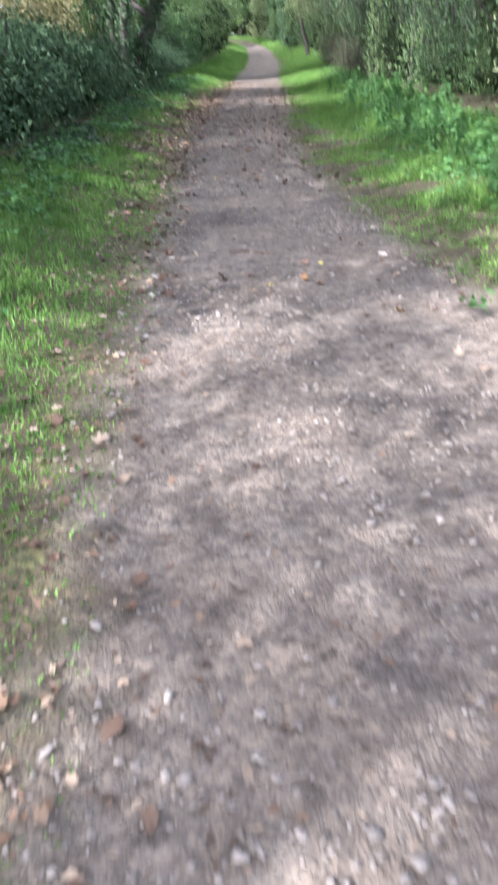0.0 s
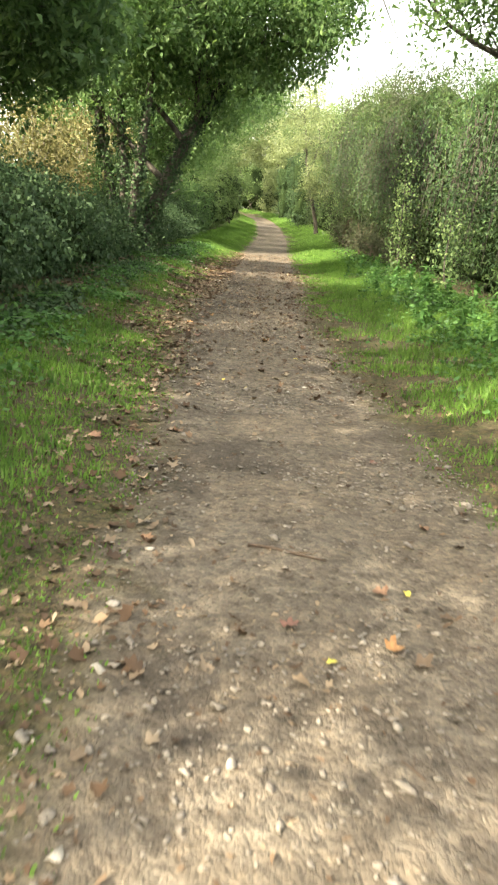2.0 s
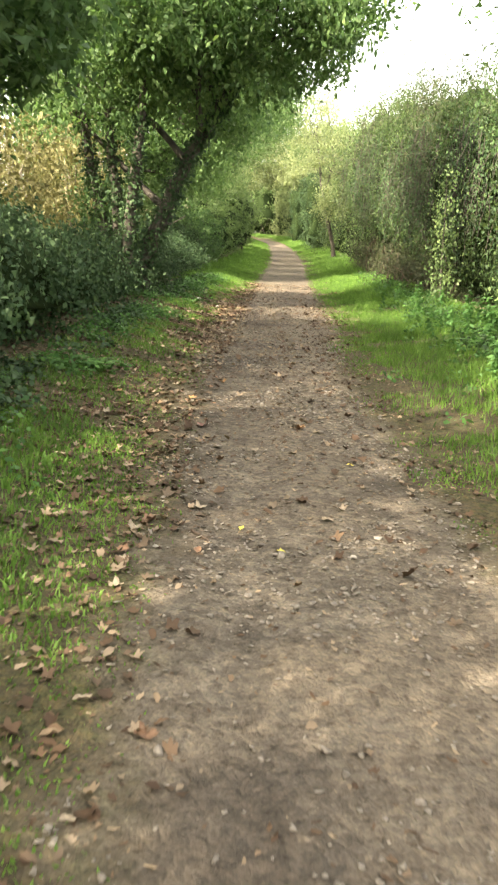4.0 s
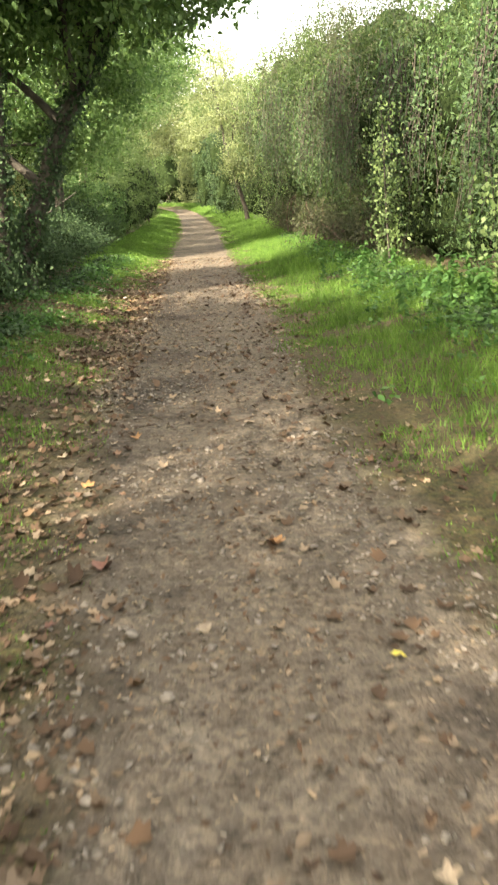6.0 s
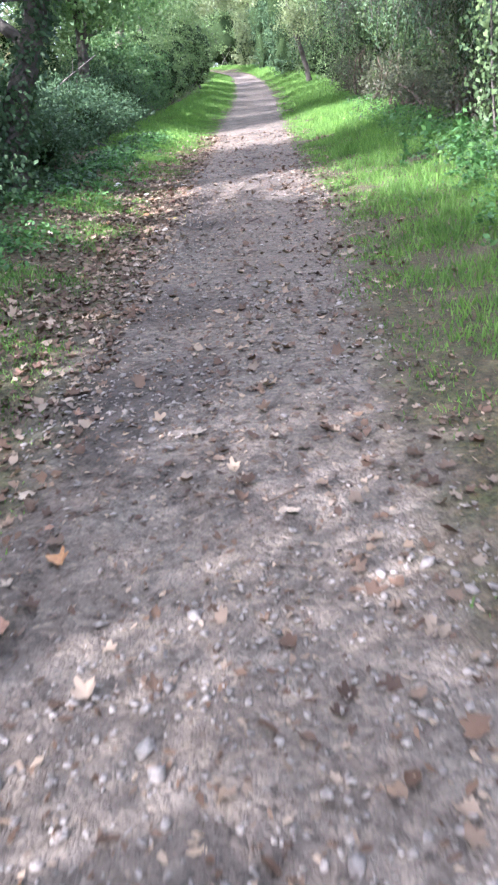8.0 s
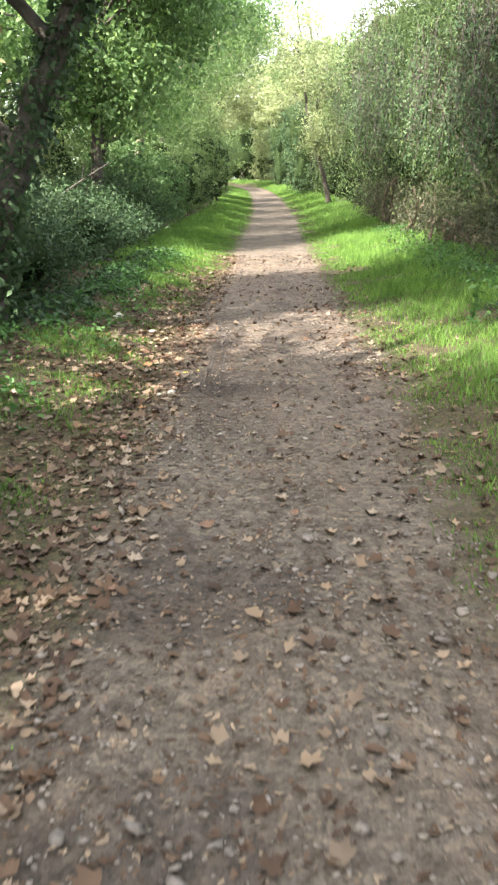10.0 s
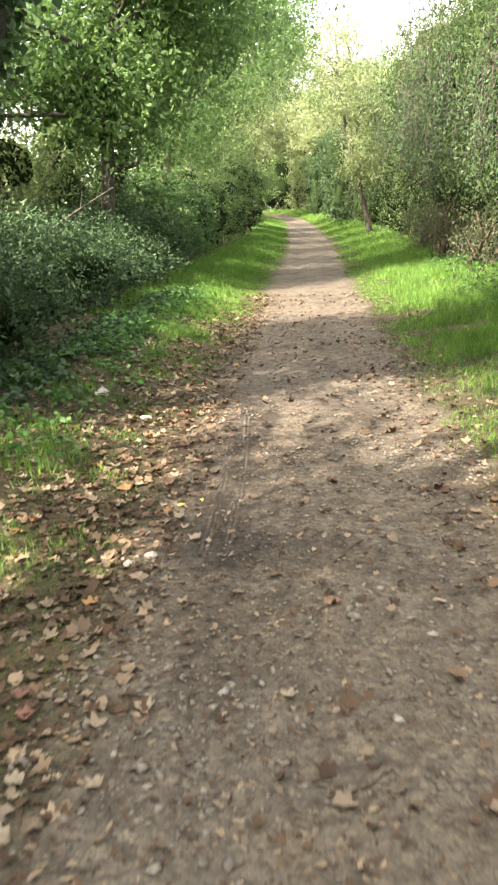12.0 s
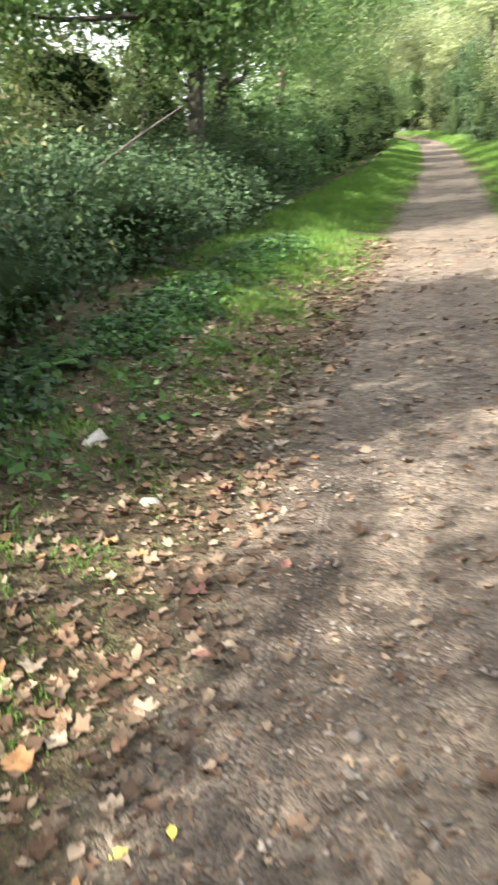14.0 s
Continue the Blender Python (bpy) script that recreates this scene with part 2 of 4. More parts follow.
def tube(points, radii, sides=8, lump=0.0, seed=0):
    """Verts and quads of a bent round limb."""
    pts, r = np.asarray(points, float), np.random.default_rng(seed)
    d = unit(np.gradient(pts, axis=0))
    a = unit(np.cross(d, [0.31, 0.87, 0.37]))
    b = np.cross(d, a)
    ang = np.linspace(0, 2 * np.pi, sides, endpoint=False)
    rad = np.asarray(radii, float)[:, None] * (1 + lump * r.normal(size=(len(pts), sides)))
    v = pts[:, None, :] + rad[..., None] * (np.cos(ang)[None, :, None] * a[:, None, :] + np.sin(ang)[None, :, None] * b[:, None, :])
    i, j = np.meshgrid(np.arange(len(pts) - 1), np.arange(sides), indexing="ij")
    j2 = (j + 1) % sides
    f = np.stack([i * sides + j, i * sides + j2, (i + 1) * sides + j2, (i + 1) * sides + j], -1).reshape(-1, 4)
    return v.reshape(-1, 3), f


def bent(a, b, n=8, sag=0.1, seed=0):
    """A wavering line from a to b."""
    r = np.random.default_rng(seed)
    a, b = np.asarray(a, float), np.asarray(b, float)
    t = np.linspace(0, 1, n)[:, None]
    L = np.linalg.norm(b - a)
    off = (r.normal(size=3) * sag * L)[None] * np.sin(np.pi * t) + (r.normal(size=3) * sag * 0.4 * L)[None] * np.sin(2 * np.pi * t)
    return a + (b - a) * t + off


def join(parts):
    vs, fs, k = [], [], 0
    for v, f in parts:
        vs.append(v)
        fs.append(np.asarray(f) + k)
        k += len(v)
    return np.concatenate(vs), np.concatenate(fs)


def leaf_quads(pos, size, width=0.5, face=(0, 0, 0.6), droop=0.3, gen=None, corners=4):
    """One pointed leaf at each place, with four corners or, far off, three."""
    g = gen or rng
    n = len(pos)
    nor = unit(g.normal(size=(n, 3)) * 0.75 + np.asarray(face))
    ax = unit(np.cross(nor, g.normal(size=(n, 3))) + np.array([0, 0, -droop]))
    side = unit(np.cross(nor, ax))
    L = size * g.uniform(0.6, 1.3, (n, 1))
    W = L * width * 0.5
    mid = pos + ax * L * 0.42
    if corners == 3:
        return np.stack([pos - side * W, pos + side * W, pos + ax * L], 1).reshape(-1, 3), np.arange(n * 3).reshape(n, 3)
    v = np.stack([pos, mid + side * W, pos + ax * L - nor * L * 0.12, mid - side * W], 1).reshape(-1, 3)
    return v, np.arange(n * 4).reshape(n, 4)


def clumps(blobs, per=22, spread=0.22, shell=0.5, gen=None, lump=0.25, tall=0.7):
    """Places for leaves: clumps strewn through the outer part of lumpy ellipsoids (x, y, z, rx, ry, rz, count)."""
    g = gen or rng
    out = []
    for x, y, z, rx, ry, rz, count in blobs:
        n = max(1, int(count / per))
        d = unit(g.normal(size=(n, 3)))
        ph = g.uniform(0, 6.28, 4)
        bumpy = 1 + lump * (np.sin(d[:, 0] * 5 + ph[0]) * np.sin(d[:, 2] * 6 + ph[1]) + 0.6 * np.sin(d[:, 1] * 9 + ph[2] + d[:, 2] * 7))
        rad = (shell + (1 - shell) * g.uniform(0, 1, n) ** 0.6) * bumpy
        c = np.array([x, y, z]) + d * rad[:, None] * np.array([rx, ry, rz])
        s = spread * g.uniform(0.5, 1.4, (n, 1, 1))
        out.append((c[:, None, :] + g.normal(size=(n, per, 3)) * s * np.array([1, 1, tall])).reshape(-1, 3))
    return np.concatenate(out)


def above_ground(p, base, margin=0.03):
    """Drops the places that would lie in the earth. p is relative to base."""
    return p[p[:, 2] + base[2] > ground_z(p[:, 0] + base[0], p[:, 1] + base[1]) + margin]


def core_mesh(name, blobs, mat, fill=0.72, seed=0):
    """Lumpy balls put inside a bush; their dark colour stands for its inner shade."""
    vs, fs, k = [], [], 0
    bm = bmesh.new()
    bmesh.ops.create_icosphere(bm, subdivisions=3, radius=1)
    sv = np.array([v.co[:] for v in bm.verts])
    sf = np.array([[v.index for v in f.verts] for f in bm.faces])
    bm.free()
    r = np.random.default_rng(seed)
    for x, y, z, rx, ry, rz, _ in blobs:
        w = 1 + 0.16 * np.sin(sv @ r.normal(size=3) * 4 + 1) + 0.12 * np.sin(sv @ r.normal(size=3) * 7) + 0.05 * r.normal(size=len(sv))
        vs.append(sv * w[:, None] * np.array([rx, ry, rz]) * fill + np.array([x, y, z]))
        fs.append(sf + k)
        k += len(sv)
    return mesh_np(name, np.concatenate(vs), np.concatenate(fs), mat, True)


def tree(label, base, trunk, radii, blobs, leaf=0.09, mat=LEAF_TREE, bark=BARK, seed=1, ivy=0, limbs=2, width=0.55, name="tree", per=22, spread=0.25, droop=0.4):
    """A trunk through the given places, limbs that reach into each mass of leaves, twigs and the crown."""
    g = np.random.default_rng(seed)
    base = np.array([base[0], base[1], float(ground_z(base[0], base[1])) - 0.05])
    top = thing(name, base, label, "tree")
    pts = np.array(trunk, float)
    t = np.linspace(0, 1, len(pts))
    tt = np.linspace(0, 1, 4 * len(pts))
    fine = np.stack([np.interp(tt, t, pts[:, i]) for i in range(3)], 1) + g.normal(size=(len(tt), 3)) * 0.015
    rr = np.interp(tt, t, radii)
    rr[:2] *= (1.5, 1.15)
    v, f = tube(fine, rr, 12, 0.07, seed)
    child("trunk", mesh_np("trunk", v, f, bark, True), top)
    twigs = []
    for bi, (x, y, z, rx, ry, rz, _) in enumerate(blobs):
        c = np.array([x, y, z])
        for k in range(limbs):
            i = int(np.clip(np.argmin(np.linalg.norm(fine - c, axis=1)) - g.integers(0, 6), len(fine) // 4, len(fine) - 1))
            end = c + g.normal(size=3) * np.array([rx, ry, rz]) * 0.35
            line = bent(fine[i], end, 9, 0.08, seed * 31 + bi * 7 + k)
            r0 = min(rr[i] * 0.55, 0.09)
            v, f = tube(line, np.linspace(r0, 0.012, 9), 7, 0.05, seed + k)
            child("limb", mesh_np("limb", v, f, bark, True), top)
            for q in range(7):
                s = line[g.integers(3, 9)]
                e = c + unit(g.normal(size=3)) * np.array([rx, ry, rz]) * g.uniform(0.6, 1.0)
                twigs.append(tube(bent(s, e, 6, 0.1, seed * 77 + bi * 13 + k * 5 + q), np.linspace(0.014, 0.003, 6), 4))
    if twigs:
        tagged(child("twig_spray", mesh_np("twig_spray", *join(twigs), bark, True), top), kind="stuff")
    p = above_ground(clumps(blobs, per, spread, 0.35, g), base)
    v, f = leaf_quads(p, leaf, width, (0, 0, 0.7), droop, g, 4 if 20 < base[1] < 37 else 3)
    child("crown", mesh_np("crown", v, f, mat), top)
    if ivy:
        i = g.integers(0, int(len(fine) * 0.75), ivy)
        d = unit(g.normal(size=(ivy, 3)) * np.array([1, 1, 0.3]))
        p = fine[i] + d * (rr[i] * g.uniform(0.9, 1.5, ivy) + 0.02)[:, None] + g.normal(size=(ivy, 3)) * np.array([0.03, 0.03, 0.1])
        v, f = leaf_quads(above_ground(p, base), 0.075, 0.8, (0, 0, 0.3), 0.6, g)
        child("ivy", mesh_np("ivy", v, f, LEAF_IVY), top, "glossy dark ivy")
    return top


def bush(label, base, blobs, leaf=0.08, mat=LEAF_HEDGE, seed=1, stems=7, core=0.7, per=26, spread=0.2, shell=0.72, width=0.5, name="bush", category="bush", lump=0.25, droop=0.4, stem_mat=BARK, tall=0.7, shoots=0, thin_back=False, low_core=False, drape=0):
    g = np.random.default_rng(seed)
    base = np.array([base[0], base[1], float(ground_z(base[0], base[1])) - 0.05])
    top = thing(name, base, label, category)
    for k in range(stems):
        x, y, z, rx, ry, rz, _ = blobs[g.integers(0, len(blobs))]
        a = np.array([g.normal() * rx * 0.3, y + g.normal() * ry * 0.35, 0])
        gz = float(ground_z(a[0] + base[0], a[1] + base[1])) - base[2]
        a[2] = gz - 0.05
        e = np.array([x, y, z]) + g.normal(size=3) * np.array([rx, ry, rz]) * 0.45
        e[2] = max(e[2], 0.5)
        v, f = tube(bent(a, e, 9, 0.06, seed * 17 + k), np.linspace(0.05, 0.012, 9), 6, 0.06, k)
        child("stem", mesh_np("stem", v, f, stem_mat, True), top)
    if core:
        # Added filler, coloured dark like the shade between the leaves.
        child("shade_core", core_mesh("shade_core", blobs[:1] if low_core else blobs, INNER_SHADE, core, seed), top)
    p = above_ground(clumps(blobs, per, spread, shell, g, lump, tall), base)
    if thin_back:
        p = p[(p[:, 0] < 0.5) | (g.uniform(0, 1, len(p)) < 0.45)]
    if shoots:
        x, y, z, rx, ry, rz, _ = blobs[1]
        d = unit(g.normal(size=(shoots, 3)) * np.array([1, 1, 0.35]) + np.array([0, 0, 0.5]))
        foot = np.array([x, y, z]) + d * np.array([rx, ry, rz]) * 0.92
        t = g.uniform(0, 1, (shoots, 18, 1))
        way = unit(np.array([0, 0, 1.0]) + g.normal(size=(shoots, 1, 3)) * 0.3) * g.uniform(0.35, 1.1, (shoots, 1, 1))
        p = np.concatenate([p, (foot[:, None] + way * t + g.normal(size=(shoots, 18, 3)) * 0.04).reshape(-1, 3)])
    v, f = leaf_quads(p, leaf, width, (0, 0, 0.5), droop, g, 4 if category == "ivy" and 14 < base[1] < 24 or base[0] > 3 and 14 < base[1] < 24 else 3)
    child("crown", mesh_np("crown", v, f, mat), top)
    if drape:
        x, y, z, rx, ry, rz, _ = blobs[0]
        strands, hung = [], []
        for k in range(drape):
            a, e = g.uniform(-2.2, 2.2), g.uniform(0.25, 1.0)
            c = np.cos(a * 0.62)
            high = np.array([x - rx * c * g.uniform(0.85, 1.05), y + a / 2.2 * ry * 1.05, z + rz * (0.2 + 1.1 * e)])
            low = high + np.array([-g.uniform(0.0, 0.35), g.normal() * 0.15, -g.uniform(0.7, 2.2)])
            low[2] = max(low[2], 0.05)
            line = bent(high, low, 6, 0.05, seed * 53 + k)
            strands.append(tube(line, np.linspace(0.011, 0.004, 6), 4))
            m = 46
            hung.append(line[g.integers(0, 6, m)] + g.normal(size=(m, 3)) * np.array([0.1, 0.13, 0.2]))
        tagged(child("twig_spray", mesh_np("twig_spray", *join(strands), stem_mat, True), top), kind="stuff")
        q = above_ground(np.concatenate(hung), base)
        child("ivy", mesh_np("ivy", *leaf_quads(q, 0.065, 0.7, (-0.5, -0.3, 0.3), 1.1, g, 3), LEAF_IVY), top, "dark hanging ivy")
    return top


# ---- ground ----


def spread_axis(lo, a, b, hi, step):
    inner = np.arange(a, b + 1e-6, step)
    out_hi = b + np.geomspace(step * 2, hi - b, 26)
    out_lo = a - np.geomspace(step * 2, a - lo, 26)[::-1]
    return np.concatenate([out_lo, inner, out_hi])


def build_ground():
    us = spread_axis(-600, -4.5, 4.5, 600, 0.075)
    ys = spread_axis(-600, 0, 40, 900, 0.1)
    Y, U = np.meshgrid(ys, us, indexing="ij")
    X = U + path_x(Y)
    Z = ground_z(X, Y)
    n, m = Y.shape
    i, j = np.meshgrid(np.arange(n - 1), np.arange(m - 1), indexing="ij")
    f = np.stack([i * m + j, i * m + j + 1, (i + 1) * m + j + 1, (i + 1) * m + j], -1).reshape(-1, 4)
    me = mesh_np("ground", np.stack([X, Y, Z], -1).reshape(-1, 3), f, EARTH, True)
    inside = np.minimum(U - left_edge(Y), right_edge(Y) - U)
    at = me.attributes.new("inside", "FLOAT", "POINT")
    at.data.foreach_set("value", np.clip(inside, -1.5, 1.0).astype(np.float32).ravel())
    # Mask of the worn rut and the shadow painted along it.
    worn_shade = np.exp(-((U + 0.42) / 0.2) ** 2) * ease(19.5, 21, Y) * (1 - ease(24, 26, Y)) * (0.8 + 0.35 * wave(X, Y, 3.0, 8))
    worn_shade = np.maximum(worn_shade, 0.8 * np.exp(-((U + 0.75) / 0.2) ** 2) * ease(9, 11, Y) * (1 - ease(16.5, 18, Y)) * (0.7 + 0.5 * wave(X, Y, 2.4, 9)))
    at = me.attributes.new("rut_shade", "FLOAT", "POINT")
    at.data.foreach_set("value", np.clip(worn_shade, 0, 1).astype(np.float32).ravel())
    return tagged(new("ground", me), "trodden earth and gravel path between grassy verges", "ground", kind="structure")


ground = build_ground()

# ---- hedge on the sunny side of the lane ----
HEDGE_LABEL = "dense tangled green hedge bush beside the grassy verge"
hedge = [
    # y, x, height, half width, leaf, material, leaves, label
    (2.5, 5.7, 3.6, 1.7, 0.09, LEAF_HEDGE, 5000, HEDGE_LABEL),
    (7.0, 5.6, 4.0, 1.8, 0.08, LEAF_HEDGE, 9000, HEDGE_LABEL),
    # Yellowish leaves; their extra paleness is painted sunlight.
    (11.5, 5.4, 4.8, 1.9, 0.075, LEAF_LIGHT_PALED, 16000, "hedge bush with yellowish leaves paled by painted sunlight"),
    (16.0, 5.7, 5.4, 2.0, 0.065, LEAF_HEDGE, 26000, HEDGE_LABEL),
    (20.5, 5.9, 5.0, 2.0, 0.062, LEAF_TREE, 27000, "dark ivy-choked hedge bush beside the verge"),
    (25.0, 5.8, 5.0, 2.1, 0.066, LEAF_HEDGE, 26000, "ivy-hung hedge bush with dark leaves on the verge"),
    (29.8, 5.9, 5.7, 2.4, 0.06, LEAF_WILLOW, 36000, "tall rounded grey-green bush rising from the hedge"),
    (34.8, 5.8, 6.2, 2.2, 0.072, LEAF_HEDGE, 28000, "ivy-hung hedge bush with dark leaves on the verge"),
    (39.5, 5.9, 6.8, 2.3, 0.08, LEAF_HEDGE, 25000, HEDGE_LABEL),
    (45.0, 6.1, 7.4, 2.4, 0.09, LEAF_WILLOW, 19000, "tall dull green bush in the hedge"),
    # Next two bushes: sunlight painted in as a brighter leaf green.
    (51.0, 6.2, 8.0, 2.5, 0.09, LEAF_BRIGHT, 17000, "tall bush in the hedge, sunlight painted yellow-green in its leaves"),
    (57.5, 6.5, 8.4, 2.6, 0.11, LEAF_BRIGHT, 13000, "tall bush in the hedge, sunlight painted yellow-green in its leaves"),
    (64.0, 6.2, 5.0, 2.0, 0.12, LEAF_HEDGE, 8000, HEDGE_LABEL),
    (70.0, 6.0, 5.0, 2.0, 0.13, LEAF_HEDGE, 8000, HEDGE_LABEL),
    (76.5, 6.0, 5.0, 2.0, 0.14, LEAF_HEDGE, 8000, HEDGE_LABEL),
    (84.0, 6.4, 5.5, 2.2, 0.14, LEAF_HEDGE, 8000, HEDGE_LABEL),
]
for k, (y, x, h, w, leaf, mat, count, label) in enumerate(hedge):
    count *= 0.92
    blobs = [(0, 0, h * 0.3, w, 2.35, h * 0.36, count * 0.42), (-0.25, 0.4, h * 0.68, w, 2.0, h * 0.34, count * 0.4), (-0.3, -1.3, h * 0.5, w * 0.85, 1.5, h * 0.3, count * 0.2), (-w * 0.35, 0.2, 0.45, w * 0.55, 2.7, 0.6, count * 0.1)]
    bush(label, (x, y), blobs, leaf * 1.25, mat, 100 + k, 9, 0.66, 26, 0.2, 0.6, 0.42, lump=0.45, droop=0.9, tall=1.7, shoots=130 if y > 20 else 80, thin_back=True, drape=(110 if 14 < y < 46 else 45))

# ---- bank of ivy and bramble on the shaded side ----
for k, (y, x, h, count) in enumerate([(1.0, -3.5, 1.0, 5000), (4.5, -3.5, 1.15, 8000), (8.0, -3.5, 1.3, 15000), (11.5, -3.5, 1.4, 21000), (15.0, -3.5, 1.42, 21000), (18.5, -3.6, 1.2, 18000), (21.3, -3.65, 0.95, 8000)]):
    bush("low bank smothered in dark glossy ivy", (x, y), [(0, 0, h * 0.42, 1.15, 2.1, h * 0.55, count * 0.7), (-0.7, 1.0, h * 0.62, 1.0, 1.6, h * 0.5, count * 0.3)], 0.056, LEAF_IVY, 200 + k, 5, 0.78, 26, 0.11, 0.8, 0.75, "ivy_bank", "ivy", 0.18, 1.1, tall=1.2)
for k, (y, x, h, count) in enumerate([(26.0, -3.5, 1.1, 19000), (29.5, -3.4, 1.2, 21000), (33.0, -3.35, 1.25, 19000), (36.5, -3.3, 1.5, 12000), (40.5, -3.4, 1.8, 10000), (45.0, -3.2, 2.2, 9000), (50.0, -2.9, 2.7, 8000), (55.5, -2.6, 3.2, 8000), (62.0, -2.2, 4.0, 7000), (69.0, -2.0, 4.2, 7000)]):
    bush("low bramble thicket with dull green leaves", (x, y), [(0, 0, h * 0.42, 1.2, 2.2, h * 0.55, count * 0.65), (-0.8, 1.0, h * 0.7, 1.0, 1.6, h * 0.5, count * 0.35)], 0.05 if k < 4 else 0.1, LEAF_IVY if k < 4 else (LEAF_TREE if k < 6 else LEAF_BRIGHT), 230 + k, 6, 0.66, 26, 0.14, 0.72, 0.75, "bramble_thicket", "bramble", 0.2, 0.4)

# ---- trees on the shaded side ----
tree("leaning tree with an ivy-clad trunk arching over the path", (-2.75, 23.0),
     [(0, 0, 0), (0.1, 0.1, 0.6), (0.28, 0.2, 1.2), (0.65, 0.4, 2.2), (1.15, 0.6, 3.2), (1.75, 0.9, 4.3), (2.3, 1.3, 5.4), (2.6, 1.6, 6.6)],
     [0.2, 0.17, 0.15, 0.13, 0.12, 0.1, 0.08, 0.05],
     # Last leaf mass is an unseen top added to shade the hedge.
     [(0.5, 0.3, 4.5, 1.7, 1.9, 1.2, 10000), (2.4, 0.8, 5.1, 1.8, 2.0, 1.3, 12000), (-1.3, -0.2, 4.4, 1.8, 1.9, 1.6, 9000), (0.5, -1.5, 5.5, 1.9, 1.9, 1.5, 10000), (1.0, 0.6, 7.0, 2.4, 2.4, 1.5, 10000), (3.2, 0.2, 6.7, 1.5, 1.9, 1.2, 7000), (3.6, -0.5, 5.5, 0.8, 1.2, 0.9, 2500), (1.2, 0.5, 9.3, 2.4, 2.6, 1.9, 3600)],
     0.125, LEAF_ASH, BARK, 11, 4600, 2, 0.5, "tree", 30, 0.2, 0.7)
for k, (dx, dy, tx, ty, tz) in enumerate([(-0.45, 0.1, -0.8, 0.4, 5.0), (-0.2, -0.3, 0.2, -0.6, 4.6), (-0.8, 0.5, -1.6, 1.0, 4.8)]):
    b = (-2.75 + dx, 23.0 + dy)
    tree("upright ivy-clad stem beside the leaning tree", b, [(0, 0, 0), (0.05, 0, 1.2), ((tx - dx) * 0.5, (ty - dy) * 0.5, 2.8), (tx - dx, ty - dy, tz)], [0.13, 0.11, 0.09, 0.05],
         [(tx - dx, ty - dy, tz, 1.0, 1.1, 0.9, 2500)], 0.13, LEAF_ASH, BARK, 20 + k, 1800, 1)
tree("drooping leafy tree over the ivy bank", (-4.9, 14.8), [(0, 0, 0), (0.1, 0.1, 1.5), (0.4, 0, 3.0), (1.0, -0.1, 4.0), (1.7, -0.2, 4.6)], [0.15, 0.13, 0.11, 0.08, 0.03],
     [(1.5, -0.2, 4.1, 1.3, 1.9, 0.9, 7000), (0.3, 0.6, 4.6, 1.4, 1.6, 1.1, 5000), (2.0, 0.1, 3.2, 0.75, 1.3, 0.75, 4500), (1.1, 0.8, 2.9, 0.9, 1.2, 0.7, 3000)], 0.125, LEAF_TREE, BARK, 38, 300, 2, 0.5, "tree", 30, 0.2)
tree("small pale-leaved tree in the field edge behind the brambles", (-7.4, 33.5), [(0, 0, 0), (0, 0, 1.2), (0.2, 0, 2.6), (0.4, 0.2, 4.6)], [0.1, 0.09, 0.07, 0.03],
     [(0.3, 0, 3.2, 1.5, 2.0, 1.2, 4000), (0.4, 0.5, 4.6, 1.4, 1.8, 1.1, 3500)], 0.13, LEAF_LIGHT_PALED, BARK, 39)
LT = "broad-leaved tree with a dark crown over the verge, unseen top added for shade"
# First three stand out of view, added to shape the dapples on the path.
for k, (x, y, h, count, mat, lean) in enumerate([(-5.2, -3.8, 6.5, 5500, LEAF_TREE, 1.2), (-5.4, 2.4, 6.6, 11000, LEAF_TREE, 1.0), (-5.2, 7.0, 6.6, 9500, LEAF_TREE, 1.2), (-5.0, 12.0, 6.6, 13000, LEAF_TREE, 1.5), (-5.4, 16.6, 6.2, 4200, LEAF_TREE, 1.0)]):
    # Trunk and leaves above h are unseen, added to keep sun off the hedge.
    tree(LT, (x, y), [(0, 0, 0), (0.1, 0.1, 1.5), (0.3, 0, 3.0), (0.6, 0.2, h * 0.7), (0.8, 0.2, h), (0.8, 0.2, h + 2.5)], [0.2, 0.16, 0.14, 0.11, 0.07, 0.03],
         [(lean, 0.3, h * 0.68, 2.0, 2.4, 1.2, count * 0.35), (-0.6, 1.2, h * 0.8, 2.0, 2.2, 1.5, count * 0.3), (lean * 0.6, -1.4, h * 0.82, 1.9, 2.0, 1.3, count * 0.25), (0.3, 0.0, h * 0.5, 1.3, 1.6, 0.9, count * 0.1), (0.6, 0.2, h + 2.2, 2.1, 2.3, 1.8, 2400)],
         0.15, mat, BARK, 40 + k, 500, 2, 0.5, "tree", 30, 0.2, 0.6)
